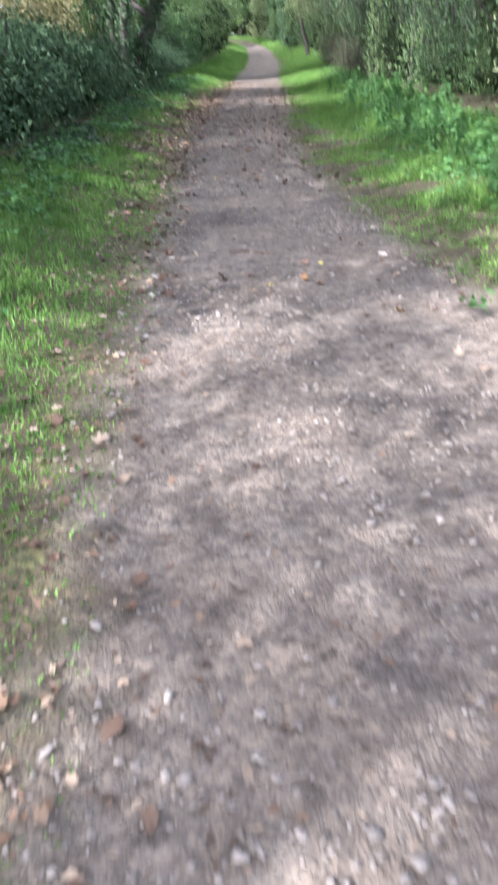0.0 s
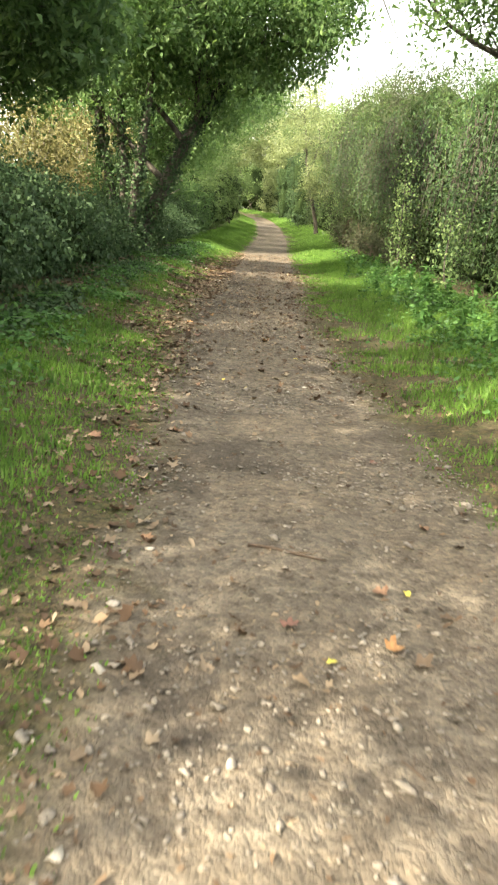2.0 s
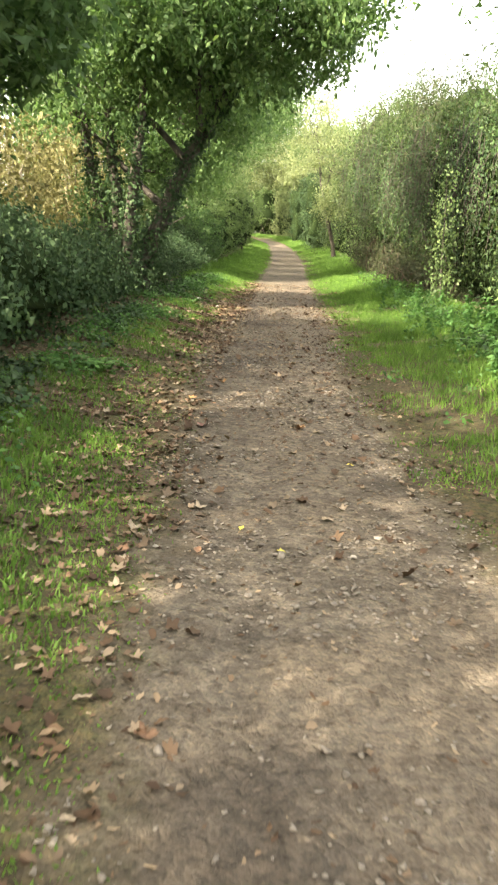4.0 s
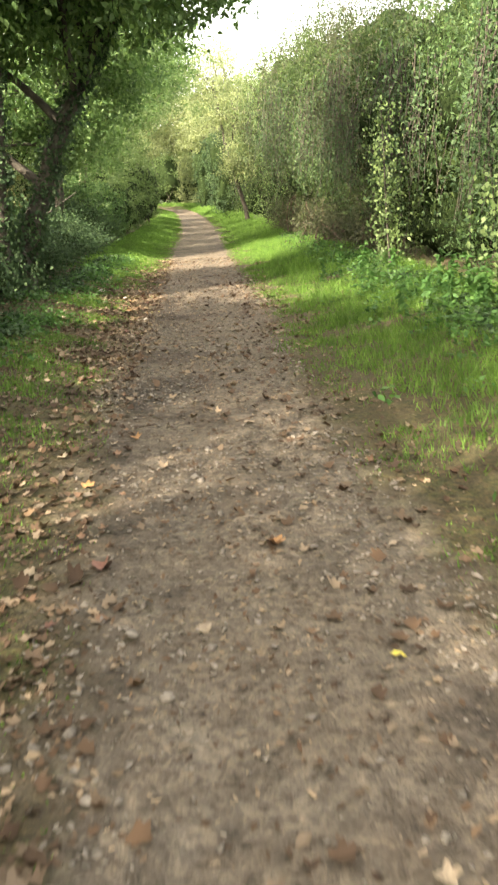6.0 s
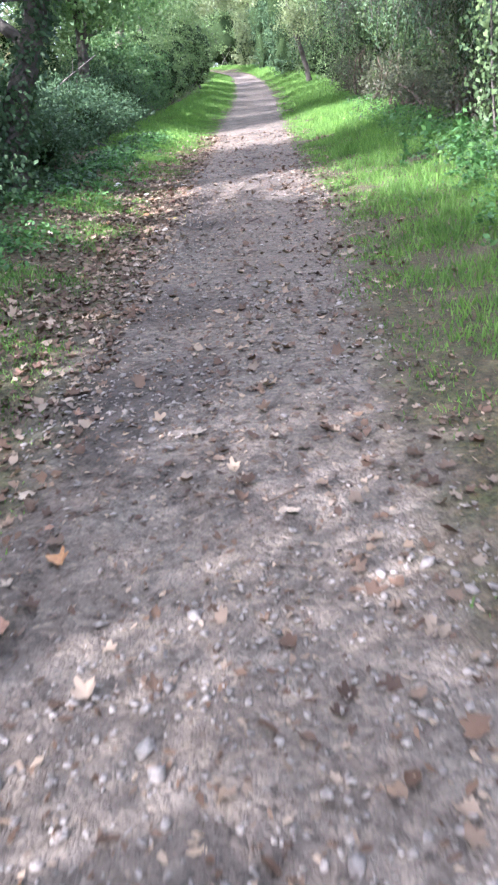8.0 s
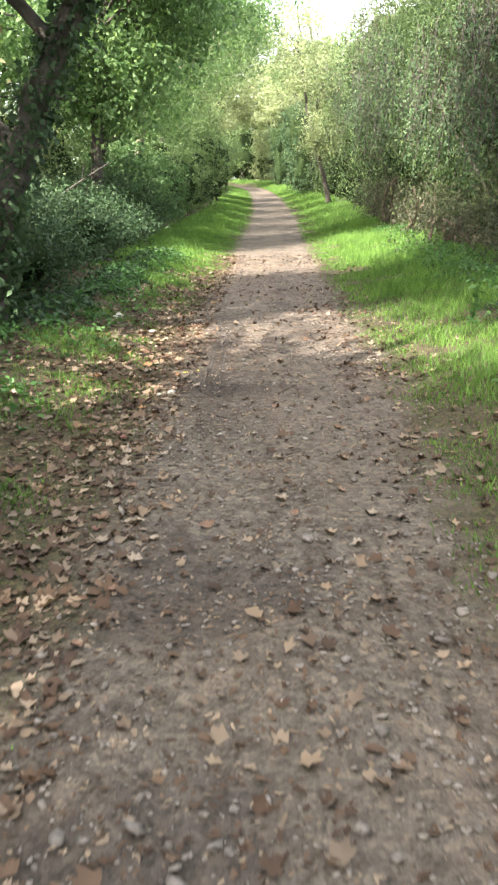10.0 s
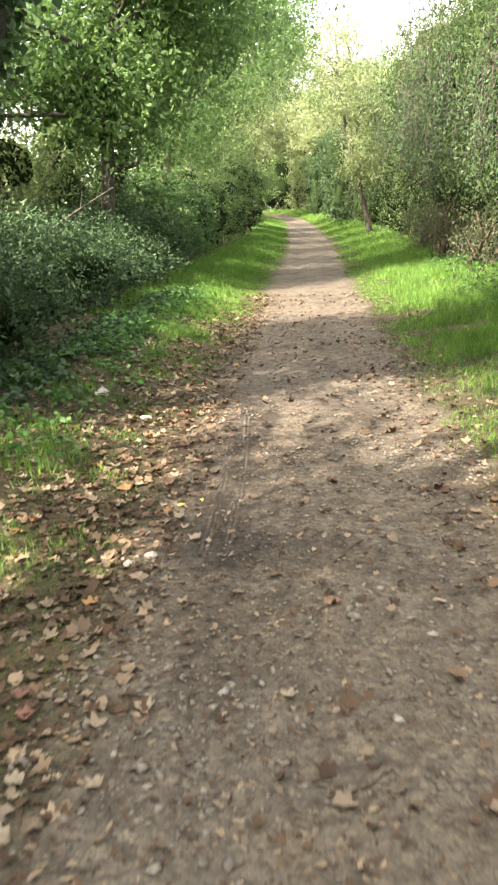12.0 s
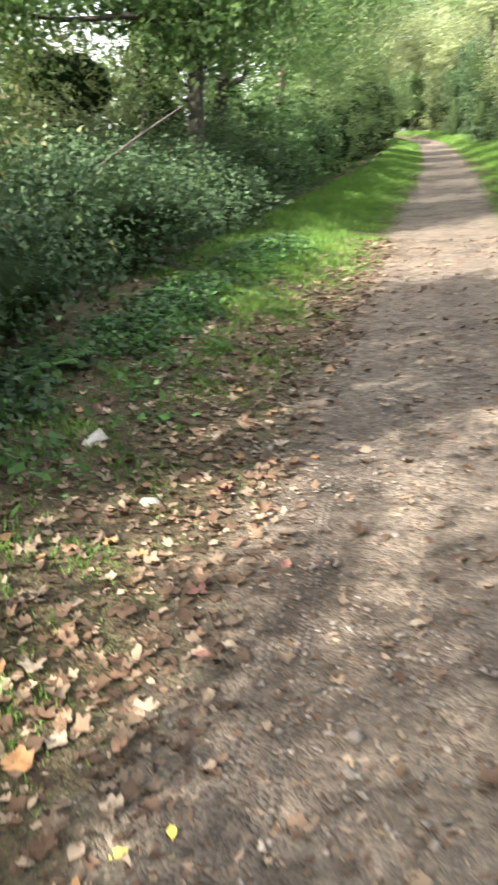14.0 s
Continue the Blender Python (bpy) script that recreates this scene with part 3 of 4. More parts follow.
tree("tree with a bare lower trunk above the brambles", (-3.5, 34.6), [(0, 0, 0), (0.02, 0, 1.0), (0.1, 0, 2.0), (0.1, 0.1, 3.4), (0.4, 0.2, 5.0), (0.8, 0.3, 7.0)], [0.16, 0.13, 0.12, 0.12, 0.09, 0.04],
     # The highest leaf mass lies out of view, added for shade across the lane.
     [(0.3, 0, 3.5, 1.5, 1.8, 1.1, 7000), (1.2, 1.2, 5.0, 1.8, 2.0, 1.3, 9000), (-1.0, 0.2, 4.4, 1.5, 1.6, 1.3, 6000), (0.6, 0, 6.6, 2.0, 2.2, 1.4, 9000), (-1.8, -2.6, 4.2, 1.7, 2.0, 1.5, 6000), (1.9, -1.3, 6.0, 1.8, 2.0, 1.2, 7000), (0.8, 0.2, 8.8, 2.3, 2.5, 1.7, 2600)], 0.13, LEAF_ASH, BARK, 61, 300)
# Leaf greens get lighter with distance: sun and haze put into the colour.
for k, (x, y, h, count, mat) in enumerate([(-4.4, 40.0, 7.4, 17000, LEAF_ASH), (-4.1, 46.0, 7.8, 16000, LEAF_ASH), (-4.0, 52.5, 8.2, 14000, LEAF_BRIGHT), (-3.9, 59.0, 8.8, 14000, LEAF_BRIGHT), (-3.7, 66.0, 9.6, 13000, LEAF_BRIGHT), (-4.2, 74.0, 10.4, 13000, LEAF_LIGHT_PALED)]):
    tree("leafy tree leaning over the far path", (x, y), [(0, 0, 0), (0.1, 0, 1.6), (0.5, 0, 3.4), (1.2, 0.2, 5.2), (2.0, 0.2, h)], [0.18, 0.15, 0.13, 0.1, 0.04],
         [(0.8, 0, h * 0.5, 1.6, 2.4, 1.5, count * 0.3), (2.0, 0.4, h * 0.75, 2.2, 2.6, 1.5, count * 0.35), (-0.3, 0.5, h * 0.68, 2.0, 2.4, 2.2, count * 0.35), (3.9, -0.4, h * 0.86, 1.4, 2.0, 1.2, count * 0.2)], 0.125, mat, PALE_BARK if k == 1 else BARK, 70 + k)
tree("slender leaning tree rising from the far hedge", (4.0, 58.3), [(0, 0, 0), (-0.3, 0, 1.4), (-0.8, 0, 3.0), (-1.2, 0, 5.0), (-1.6, 0, 7.5)], [0.13, 0.11, 0.09, 0.06, 0.03],
     [(-0.3, -0.7, 3.3, 1.1, 0.9, 1.1, 4000), (-0.7, -0.2, 6.0, 1.8, 2.0, 1.6, 5500), (-1.6, 0.6, 8.0, 2.0, 2.2, 1.6, 5000)], 0.12, LEAF_LIGHT_PALED, BARK, 63)
# Dark ivy columns without a trunk, standing for shaded hollows in the hedge.
for k, (x, y, h, w) in enumerate([(3.9, 76.0, 5.0, 0.9), (4.1, 83.0, 5.6, 1.0), (-5.0, 88.0, 5.6, 1.2), (3.2, 96.0, 5.2, 0.8)]):
    bush("dark ivy column put in for a shaded hollow beside the far lane", (x, y), [(0, 0, h * 0.4, w, w, h * 0.5, 3500), (-0.2, 0, h * 0.8, w * 1.2, w * 1.3, h * 0.3, 2500)], 0.15, LEAF_IVY, 65 + k, 4, 0.8, name="tree", category="tree")

# ---- trees on the sunny side ----
tree("tree with hanging leafy branches over the verge", (5.0, 15.5), [(0, 0, 0), (0, 0, 2.0), (-0.4, 0, 3.6), (-1.0, 0.2, 5.2), (-1.6, 0.2, 7.0)], [0.16, 0.14, 0.12, 0.09, 0.04],
     [(-1.4, -0.4, 4.6, 1.3, 1.8, 1.1, 9500), (-0.6, 0.8, 5.8, 2.0, 2.2, 1.5, 9000), (-1.7, -2.0, 5.6, 1.4, 1.6, 1.2, 6000), (-2.0, -0.8, 4.5, 1.1, 1.5, 0.9, 7500), (-3.15, -1.2, 4.0, 0.5, 0.7, 0.7, 1100)], 0.09, LEAF_ASH, BARK, 81)
tagged(new("branch", mesh_np("branch", *join([tube(np.array([(3.6, 15.4, 5.9), (2.6, 14.9, 6.0), (1.6, 14.4, 5.6), (1.05, 14.1, 5.0), (0.9, 14.0, 4.5), (1.1, 14.0, 4.05), (1.33, 14.0, 3.65)]), [0.03, 0.026, 0.022, 0.018, 0.014, 0.009, 0.004], 7), tube(bent((0.95, 14.05, 4.7), (1.35, 13.8, 4.55), 6, 0.08, 4), np.linspace(0.008, 0.003, 6), 5)]), BARK, True)), "bare drooping branch end against the sky", "branch")
# Sunlight and haze on these crowns are painted as lighter leaves.
for k, (x, y, h, count, mat) in enumerate([(5.6, 64.0, 9.6, 13000, LEAF_BRIGHT), (5.6, 71.0, 10.4, 13000, LEAF_LIGHT_PALED), (5.6, 86.0, 11.0, 13000, LEAF_LIGHT_PALED)]):
    tree("tree arching over the far path, sun and haze painted in its leaves", (x, y), [(0, 0, 0), (-0.2, 0, 1.6), (-0.6, 0, 3.6), (-1.4, 0.2, 5.2), (-2.4, 0.2, h)], [0.22, 0.18, 0.15, 0.1, 0.04],
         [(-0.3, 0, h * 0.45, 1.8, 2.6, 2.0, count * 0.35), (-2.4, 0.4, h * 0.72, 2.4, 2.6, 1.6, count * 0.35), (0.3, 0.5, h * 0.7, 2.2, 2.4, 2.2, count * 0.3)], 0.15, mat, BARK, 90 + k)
# Pale leaf greens paint haze and sun; LEAF_HEDGE paints the shaded opening.
for k, (x, y, h, w, mat) in enumerate([(-6.6, 78, 6.0, 2.2, LEAF_TREE), (-6.4, 84, 7.0, 2.2, LEAF_TREE), (-6.8, 90, 9.0, 2.4, LEAF_BRIGHT), (-8.0, 97, 10.0, 2.6, LEAF_LIGHT_PALED), (-10.5, 104, 10.5, 3.0, LEAF_LIGHT_PALED), (5.6, 93, 7.5, 2.0, LEAF_HEDGE), (4.6, 101, 8.5, 2.2, LEAF_LIGHT_PALED), (2.6, 110, 6.0, 1.7, LEAF_LIGHT_PALED), (7.5, 104, 10.5, 2.8, LEAF_LIGHT_PALED), (-1.0, 122, 11.0, 3.2, LEAF_BRIGHT), (-6.0, 126, 11.0, 3.2, LEAF_HEDGE), (-11.0, 124, 11.0, 3.2, LEAF_HEDGE), (-3.4, 125, 10.0, 3.0, LEAF_HEDGE), (-8.6, 122, 9.0, 2.8, LEAF_HEDGE), (1.8, 124, 11.0, 2.8, LEAF_LIGHT_PALED), (4.5, 121, 11.5, 3.2, LEAF_LIGHT_PALED), (9.5, 117, 11.5, 3.2, LEAF_LIGHT_PALED)]):
    bush("far shrubby tree closing the end of the lane", (x, y), [(0, 0, h * 0.3, w, 2.6, h * 0.36, 6000), (0, 0, h * 0.68, w * 0.95, 2.4, h * 0.34, 7000)], 0.2, mat, 300 + k, 4, 0.7, low_core=True)
# Crowns take the paled leaf colour to imitate haze.
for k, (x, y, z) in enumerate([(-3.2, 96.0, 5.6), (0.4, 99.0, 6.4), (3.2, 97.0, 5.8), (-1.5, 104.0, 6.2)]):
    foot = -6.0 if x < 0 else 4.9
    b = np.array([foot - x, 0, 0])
    tree("tree arching over the bend of the lane, haze painted in its leaves", (foot, y), [(0, 0, 0), (-b[0] * 0.1, 0, 2.0), (-b[0] * 0.4, 0, 4.0), (-b[0] * 0.8, 0.2, z), (-b[0], 0.2, z + 2.5)], [0.2, 0.18, 0.15, 0.1, 0.04],
         [(-b[0] * 0.9, 0, z + 0.4, 2.6, 2.4, 1.6, 6000), (-b[0] * 0.9, 0.5, z + 3.0, 2.8, 2.6, 1.9, 7000)], 0.19, LEAF_LIGHT_PALED, BARK, 330 + k)

# Dark leaf colour stands for the shade in the lane's far opening.
for k in range(8):
    bush("shrub behind the bend of the lane, shade painted in its dark leaves", (-15.0 + k * 2.9, 132 + (k * 5 % 3)), [(0, 0, 2.4, 2.4, 2.0, 3.0, 2600), (0, 0, 5.0, 2.2, 2.0, 2.4, 2200)], 0.26, LEAF_HEDGE, 350 + k, 3, 0.8)

# ---- scrub behind the ivy bank and the brambles ----
for k, (x, y, h, mat, count) in enumerate([(-6.2, 1.0, 2.8, LEAF_TREE, 7000), (-6.2, 6.5, 2.8, LEAF_TREE, 8000), (-6.3, 12.0, 4.2, LEAF_TREE, 9000), (-6.2, 17.0, 4.0, LEAF_DRY, 9000), (-5.2, 21.5, 3.5, LEAF_DRY, 10000), (-4.7, 25.8, 3.6, LEAF_DRY, 10000), (-6.1, 30.0, 3.7, LEAF_BRIGHT, 11000), (-6.8, 36.0, 3.8, LEAF_BRIGHT, 10000), (-6.5, 42.0, 3.6, LEAF_BRIGHT, 9000), (-6.0, 49.0, 4.0, LEAF_TREE, 9000), (-5.8, 56.0, 4.2, LEAF_BRIGHT, 8000), (-5.4, 34.2, 3.4, LEAF_LIGHT_PALED, 7000), (-5.2, 38.6, 4.6, LEAF_BRIGHT, 9000)]):
    dry = mat is LEAF_DRY
    bush("tangle of dry brown stems and sunlit leaves" if dry else "loose green scrub behind the low bank", (x, y),
         [(0, 0, h * 0.32, 1.3, 3.0, h * 0.36, count * 0.6), (-0.2, 0.8, h * 0.66, 1.2, 2.4, h * 0.34, count * 0.4)], 0.1, mat, 400 + k, 18 if dry else 8, 0.0 if dry else 0.42, 20, 0.25, 0.4, 0.6, "scrub", "scrub", 0.3, 0.5, PALE_BARK if dry else BARK)
for k, (x, y, h) in enumerate([(-3.6, 24.0, 2.0)]):
    bush("shrub of small green leaves beside the ivy-clad tree", (x, y), [(0, 0, h * 0.4, 0.8, 1.3, h * 0.5, 4500), (0, 0.2, h * 0.75, 0.7, 1.0, h * 0.4, 2500)], 0.085, LEAF_TREE, 430 + k, 8, 0.5, 22, 0.16, 0.5, 0.6, "shrub", "shrub")



def climber(base, top, n, seed, label):
    """A vine that hangs on the hedge: a thin stem and its leaves."""
    g = np.random.default_rng(seed)
    ob = thing("climbing_vine", (0, 0, 0), label, "vine")
    line = bent((base[0], base[1], float(ground_z(base[0], base[1]))), top, 24, 0.05, seed)
    child("stem", mesh_np("stem", *tube(line, np.linspace(0.02, 0.006, 24), 6), BARK, True), ob)
    p = line[g.integers(2, 24, n)] + g.normal(size=(n, 3)) * np.array([0.16, 0.2, 0.12])
    child("leaves", mesh_np("leaves", *leaf_quads(p, 0.07, 0.7, (-0.6, -0.6, 0.3), 0.9, g), LEAF_BRIGHT), ob)


climber((3.35, 23.5), (3.3, 23.9, 3.0), 800, 71, "yellow-green vine climbing the hedge")
climber((3.4, 18.2), (3.3, 18.5, 1.8), 300, 72, "yellow-green vine climbing the hedge")

# ---- grass, herbs, gravel and fallen leaves ----


def grass_mesh(name, side, y0, y1, n, width, high, seed):
    g = np.random.default_rng(seed)
    y = g.uniform(y0, y1, n)
    edge = left_edge(y) if side < 0 else right_edge(y)
    reach = 2.1 if side < 0 else 2.7
    a = g.uniform(-0.12, reach, n)
    u = edge + side * a
    x = path_x(y) + u
    tuft = wave(x, y, 2.6, 61) + 0.7 * wave(x, y, 8.0, 62) + 0.15
    if side < 0:
        tuft = tuft + 0.45 * (1 - ease(9, 14, y)) + 0.3 * (1 - ease(3, 6, y)) + 0.5 * ease(28, 32, y) - 0.35 * ease(1.2, 1.7, a) * ease(6, 9, y) * (1 - ease(27, 30, y)) - 0.2 * ease(8, 14, y) * (1 - ease(27, 30, y)) - 0.15 * ease(17, 20, y) * (1 - ease(27, 30, y))
    else:
        tuft = tuft + 0.45 * ease(0.3, 1.0, a) - 0.5 * ease(8, 10, y) * (1 - ease(17, 18.5, y)) * (1 - ease(0.7, 1.4, a))
    keep = (tuft + g.normal(size=n) * 0.22 > 0.0) & (g.uniform(0, 1, n) < 0.15 + ease(-0.12, 0.25, a))
    x, y, a, tuft = x[keep], y[keep], a[keep], tuft[keep]
    n = len(x)
    h = high * g.uniform(0.35, 1.0, n) * (0.35 + 0.65 * ease(0.0, 0.9, a)) * (0.7 + 0.5 * np.clip(tuft, 0, 1))
    h = h * (0.75 if side < 0 else 1.15)
    p = np.stack([x, y, ground_z(x, y) - 0.008], 1)
    th = g.uniform(0, 2 * np.pi, n)
    s = np.stack([np.cos(th), np.sin(th), np.zeros(n)], 1) * (width * g.uniform(0.6, 1.3, n))[:, None]
    ph = g.uniform(0, 2 * np.pi, n)
    lean = np.stack([np.cos(ph), np.sin(ph), np.zeros(n)], 1) * (h * g.uniform(0.1, 0.8, n))[:, None]
    up = np.zeros((n, 3))
    up[:, 2] = h
    v = np.stack([p - s, p + s, p + up * 0.6 + lean * 0.35 - s * 0.75, p + up * 0.6 + lean * 0.35 + s * 0.75, p + up * 0.93 + lean], 1).reshape(-1, 3)
    k = np.arange(n)[:, None] * 5
    if y0 >= 12:
        v = v.reshape(-1, 5, 3)[:, [0, 1, 4]].reshape(-1, 3)
        f = np.arange(n * 3).reshape(n, 3)
    else:
        f = np.concatenate([k + [[0, 1, 3]], k + [[0, 3, 2]], k + [[2, 3, 4]]], 0)
    ob = new(name, mesh_np(name, v, f, GRASS))
    return tagged(ob, "lush green grass on the sunny verge" if side > 0 else "thin green grass among dead leaves on the verge", "grass", kind="stuff")


for side in (-1, 1):
    grass_mesh("grass", side, -9, 0.5, 6000, 0.008, 0.12, 490 + side)
    grass_mesh("grass", side, 0.5, 12, 50000, 0.0055, 0.12, 500 + side)
    grass_mesh("grass", side, 12, 26, 48000, 0.006, 0.15, 510 + side)
    grass_mesh("grass", side, 26, 42, 46000, 0.009, 0.17, 520 + side)
    grass_mesh("grass", side, 42, 80, 38000, 0.017, 0.2, 530 + side)
    grass_mesh("grass", side, 80, 126, 26000, 0.035, 0.24, 535 + side)


def cover(name, label, category, spots, leaf, mat, high, seed, width=0.7):
    """Low leafy plants in patches (u, y, radius u, radius y, leaves)."""
    g = np.random.default_rng(seed)
    ps = []
    for u, y, ru, ry, n in spots:
        m = max(2, n // 14)
        cu, cy = u + g.normal(size=m) * ru * 0.5, y + g.normal(size=m) * ry * 0.5
        yy = np.repeat(cy, 14) + g.normal(size=m * 14) * 0.07
        xx = np.repeat(cu + path_x(cy), 14) + g.normal(size=m * 14) * 0.07
        hh = np.repeat(g.uniform(0.3, 1.0, m), 14) * high * g.uniform(0.3, 1.0, m * 14)
        ps.append(np.stack([xx, yy, ground_z(xx, yy) + hh + 0.01], 1))
    v, f = leaf_quads(np.concatenate(ps), leaf, width, (0, 0, 1.4), 0.1, g)
    return tagged(new(name, mesh_np(name, v, f, mat)), label, category, kind="stuff")


cover("herbs", "low broad-leaved green herbs on the shady verge", "herbs",
      [(-2.0, 4.0, 0.5, 2.0, 900), (-2.0, 7.5, 0.4, 1.8, 900), (-2.1, 10.5, 0.4, 1.5, 800), (-2.0, 13.8, 0.35, 0.6, 500), (-2.2, 16.5, 0.4, 1.5, 700), (-2.1, 20.0, 0.4, 2.0, 900), (-1.9, 24.0, 0.5, 2.0, 700), (-2.6, 22.4, 0.3, 0.5, 500), (-2.1, 27.5, 0.4, 1.6, 1500), (-1.9, 31.0, 0.4, 2.0, 1500)], 0.056, LEAF_HERB, 0.14, 541)
cover("herbs", "leafy nettles and herbs below the hedge", "herbs",
      [(2.7, 5.0, 0.8, 2.0, 1800), (2.8, 9.5, 0.9, 2.4, 2800), (2.7, 13.0, 0.9, 2.4, 2800), (2.9, 16.5, 0.8, 2.0, 2000), (2.9, 20.5, 0.8, 2.4, 2000), (3.2, 25.0, 0.6, 2.5, 2200), (3.1, 30.0, 0.6, 2.5, 2200), (3.2, 36.0, 0.6, 3.0, 2000)], 0.062, LEAF_HERB, 0.2, 542)
cover("ivy_trails", "dark ivy trailing on the ground below the hedge", "ivy",
      [(2.9, 17.5, 0.5, 1.6, 2200), (3.1, 22.5, 0.4, 2.0, 2200), (3.2, 28.0, 0.4, 2.0, 1800), (-2.3, 12.0, 0.3, 2.5, 1500), (-2.3, 18.0, 0.3, 2.5, 1500), (-2.4, 24.6, 0.35, 1.4, 1600), (-2.2, 27.6, 0.3, 1.6, 1600), (-2.15, 31.0, 0.3, 1.8, 1500)], 0.06, LEAF_IVY, 0.1, 543, 0.85)


def fan_leaf(lobes, seed, curl=0.25):
    """Outline and triangles of a dead lobed leaf of length 1."""
    g = np.random.default_rng(seed)
    if lobes:
        ang = np.linspace(-2.5, 2.5, 15)
        rad = np.where(np.arange(15) % 3 == 2, 0.36, 0.5) * np.where(np.arange(15) // 3 == 2, 1.15, 1.0) * (0.75 + 0.4 * np.cos(ang * 0.55)) * g.uniform(0.85, 1.15, 15)
        ring = np.stack([0.35 + np.cos(ang) * rad, np.sin(ang) * rad], 1)
    else:
        t = np.linspace(0, 1, 7)
        half = 0.27 * np.sin(np.pi * t ** 0.85)
        ring = np.concatenate([np.stack([t, half], 1), np.stack([t[-2:0:-1], -half[-2:0:-1]], 1)])
    c = ring.mean(0)
    pts = np.concatenate([c[None], ring])
    z = curl * ((pts[:, 1] * 1.6) ** 2 + 0.5 * (pts[:, 0] - 0.4) ** 2) + 0.055 * g.normal(size=len(pts))
    v = np.stack([pts[:, 0] - 0.4, pts[:, 1], z - z.min() * 0.5], 1)
    n = len(ring)
    f = np.array([[0, 1 + i, 1 + (i + 1) % n] for i in range(n)])
    return v, f


def strew(name, label, category, protos, places, sizes, mat, seed, tilt=0.35, lift=0.006):
    g = np.random.default_rng(seed)
    which = g.integers(0, len(protos), len(places))
    parts_v, parts_f, k = [], [], 0
    for w, (pv, pf) in enumerate(protos):
        idx = np.nonzero(which == w)[0]
        n = len(idx)
        if not n:
            continue
        yaw, tx, ty = g.uniform(0, 2 * np.pi, n), g.normal(size=n) * tilt, g.normal(size=n) * tilt
        v = pv[None] * sizes[idx][:, None, None]
        z = v[..., 2] + v[..., 0] * np.tan(np.clip(tx, -0.8, 0.8))[:, None] + v[..., 1] * np.tan(np.clip(ty, -0.8, 0.8))[:, None]
        z = z - z.min(1, keepdims=True)
        x = v[..., 0] * np.cos(yaw)[:, None] - v[..., 1] * np.sin(yaw)[:, None] + places[idx, 0][:, None]
        y = v[..., 0] * np.sin(yaw)[:, None] + v[..., 1] * np.cos(yaw)[:, None] + places[idx, 1][:, None]
        zz = ground_z(places[idx, 0], places[idx, 1])[:, None] + z + lift * g.uniform(-0.5, 1.2, (n, 1))
        parts_v.append(np.stack([x, y, zz], -1).reshape(-1, 3))
        parts_f.append((np.arange(n)[:, None, None] * len(pv) + pf[None] + k).reshape(-1, 3))
        k += n * len(pv)
    return tagged(new(name, mesh_np(name, np.concatenate(parts_v), np.concatenate(parts_f), mat)), label, category, kind="stuff")


def chip(seed):
    """A crumbled scrap of leaf."""
    g = np.random.default_rng(seed)
    a = np.linspace(0, 2 * np.pi, 5, endpoint=False) + g.normal(size=5) * 0.3
    r = g.uniform(0.25, 0.55, 5)
    v = np.stack([np.cos(a) * r * 1.3, np.sin(a) * r * 0.8, 0.12 * g.normal(size=5)], 1)
    return v, np.array([[0, 1, 2], [0, 2, 3], [0, 3, 4]])


LEAF_SHAPES = [fan_leaf(True, 1), fan_leaf(True, 2, 0.4), fan_leaf(False, 3, 0.5), fan_leaf(False, 4, 0.9), fan_leaf(True, 5, 0.7)]


def litter_places(n, seed, stray=0.1):
    g = np.random.default_rng(seed)
    y = g.uniform(1.0, 34.0, n)
    u = np.where(g.uniform(0, 1, n) < 0.72, left_edge(y) - g.gamma(2.0, 0.56, n) + 0.28, right_edge(y) + g.normal(size=n) * 0.45)
    strew_all = g.uniform(0, 1, n) < stray
    u = np.where(strew_all, g.uniform(-0.95, 1.1, n), u)
    x = u + path_x(y)
    odds = 0.32 + 0.68 * ease(8, 13, y) + 0.6 * ease(14, 20, y) * (1 - ease(27, 32, y))
    odds = np.where(u > 0.15, odds * 0.4, odds) * (0.7 + 0.6 * wave(x, y, 2.0, 71))
    keep = g.uniform(0, 1, n) < odds
    return np.stack([x, y], 1)[keep]


pl = litter_places(32000, 81, 0.05)
strew("leaf_litter", "curled brown dead leaves strewn along the path's edges", "leaf litter", LEAF_SHAPES, pl, np.random.default_rng(82).gamma(4, 0.0078, len(pl)).clip(0, 0.06) + 0.012, LITTER, 83, 0.22)
pl = litter_places(56000, 84, 0.62)
strew("leaf_litter", "crumbled fragments of dead leaves on the earth", "leaf litter", [chip(1), chip(2), chip(3)], pl, np.random.default_rng(85).gamma(4, 0.0052, len(pl)).clip(0, 0.034) + 0.005, LITTER, 86, 0.15)


def pebble(seed):
    g = np.random.default_rng(seed)
    bm = bmesh.new()
    bmesh.ops.create_icosphere(bm, subdivisions=1, radius=0.5)
    v = np.array([q.co[:] for q in bm.verts]) * (1 + 0.36 * g.normal(size=(len(bm.verts), 1))) * np.array([1.0, g.uniform(0.6, 0.95), g.uniform(0.26, 0.4)])
    f = np.array([[q.index for q in t.verts] for t in bm.faces])
    bm.free()
    return v, f


PEBBLES = [pebble(s) for s in range(6)]


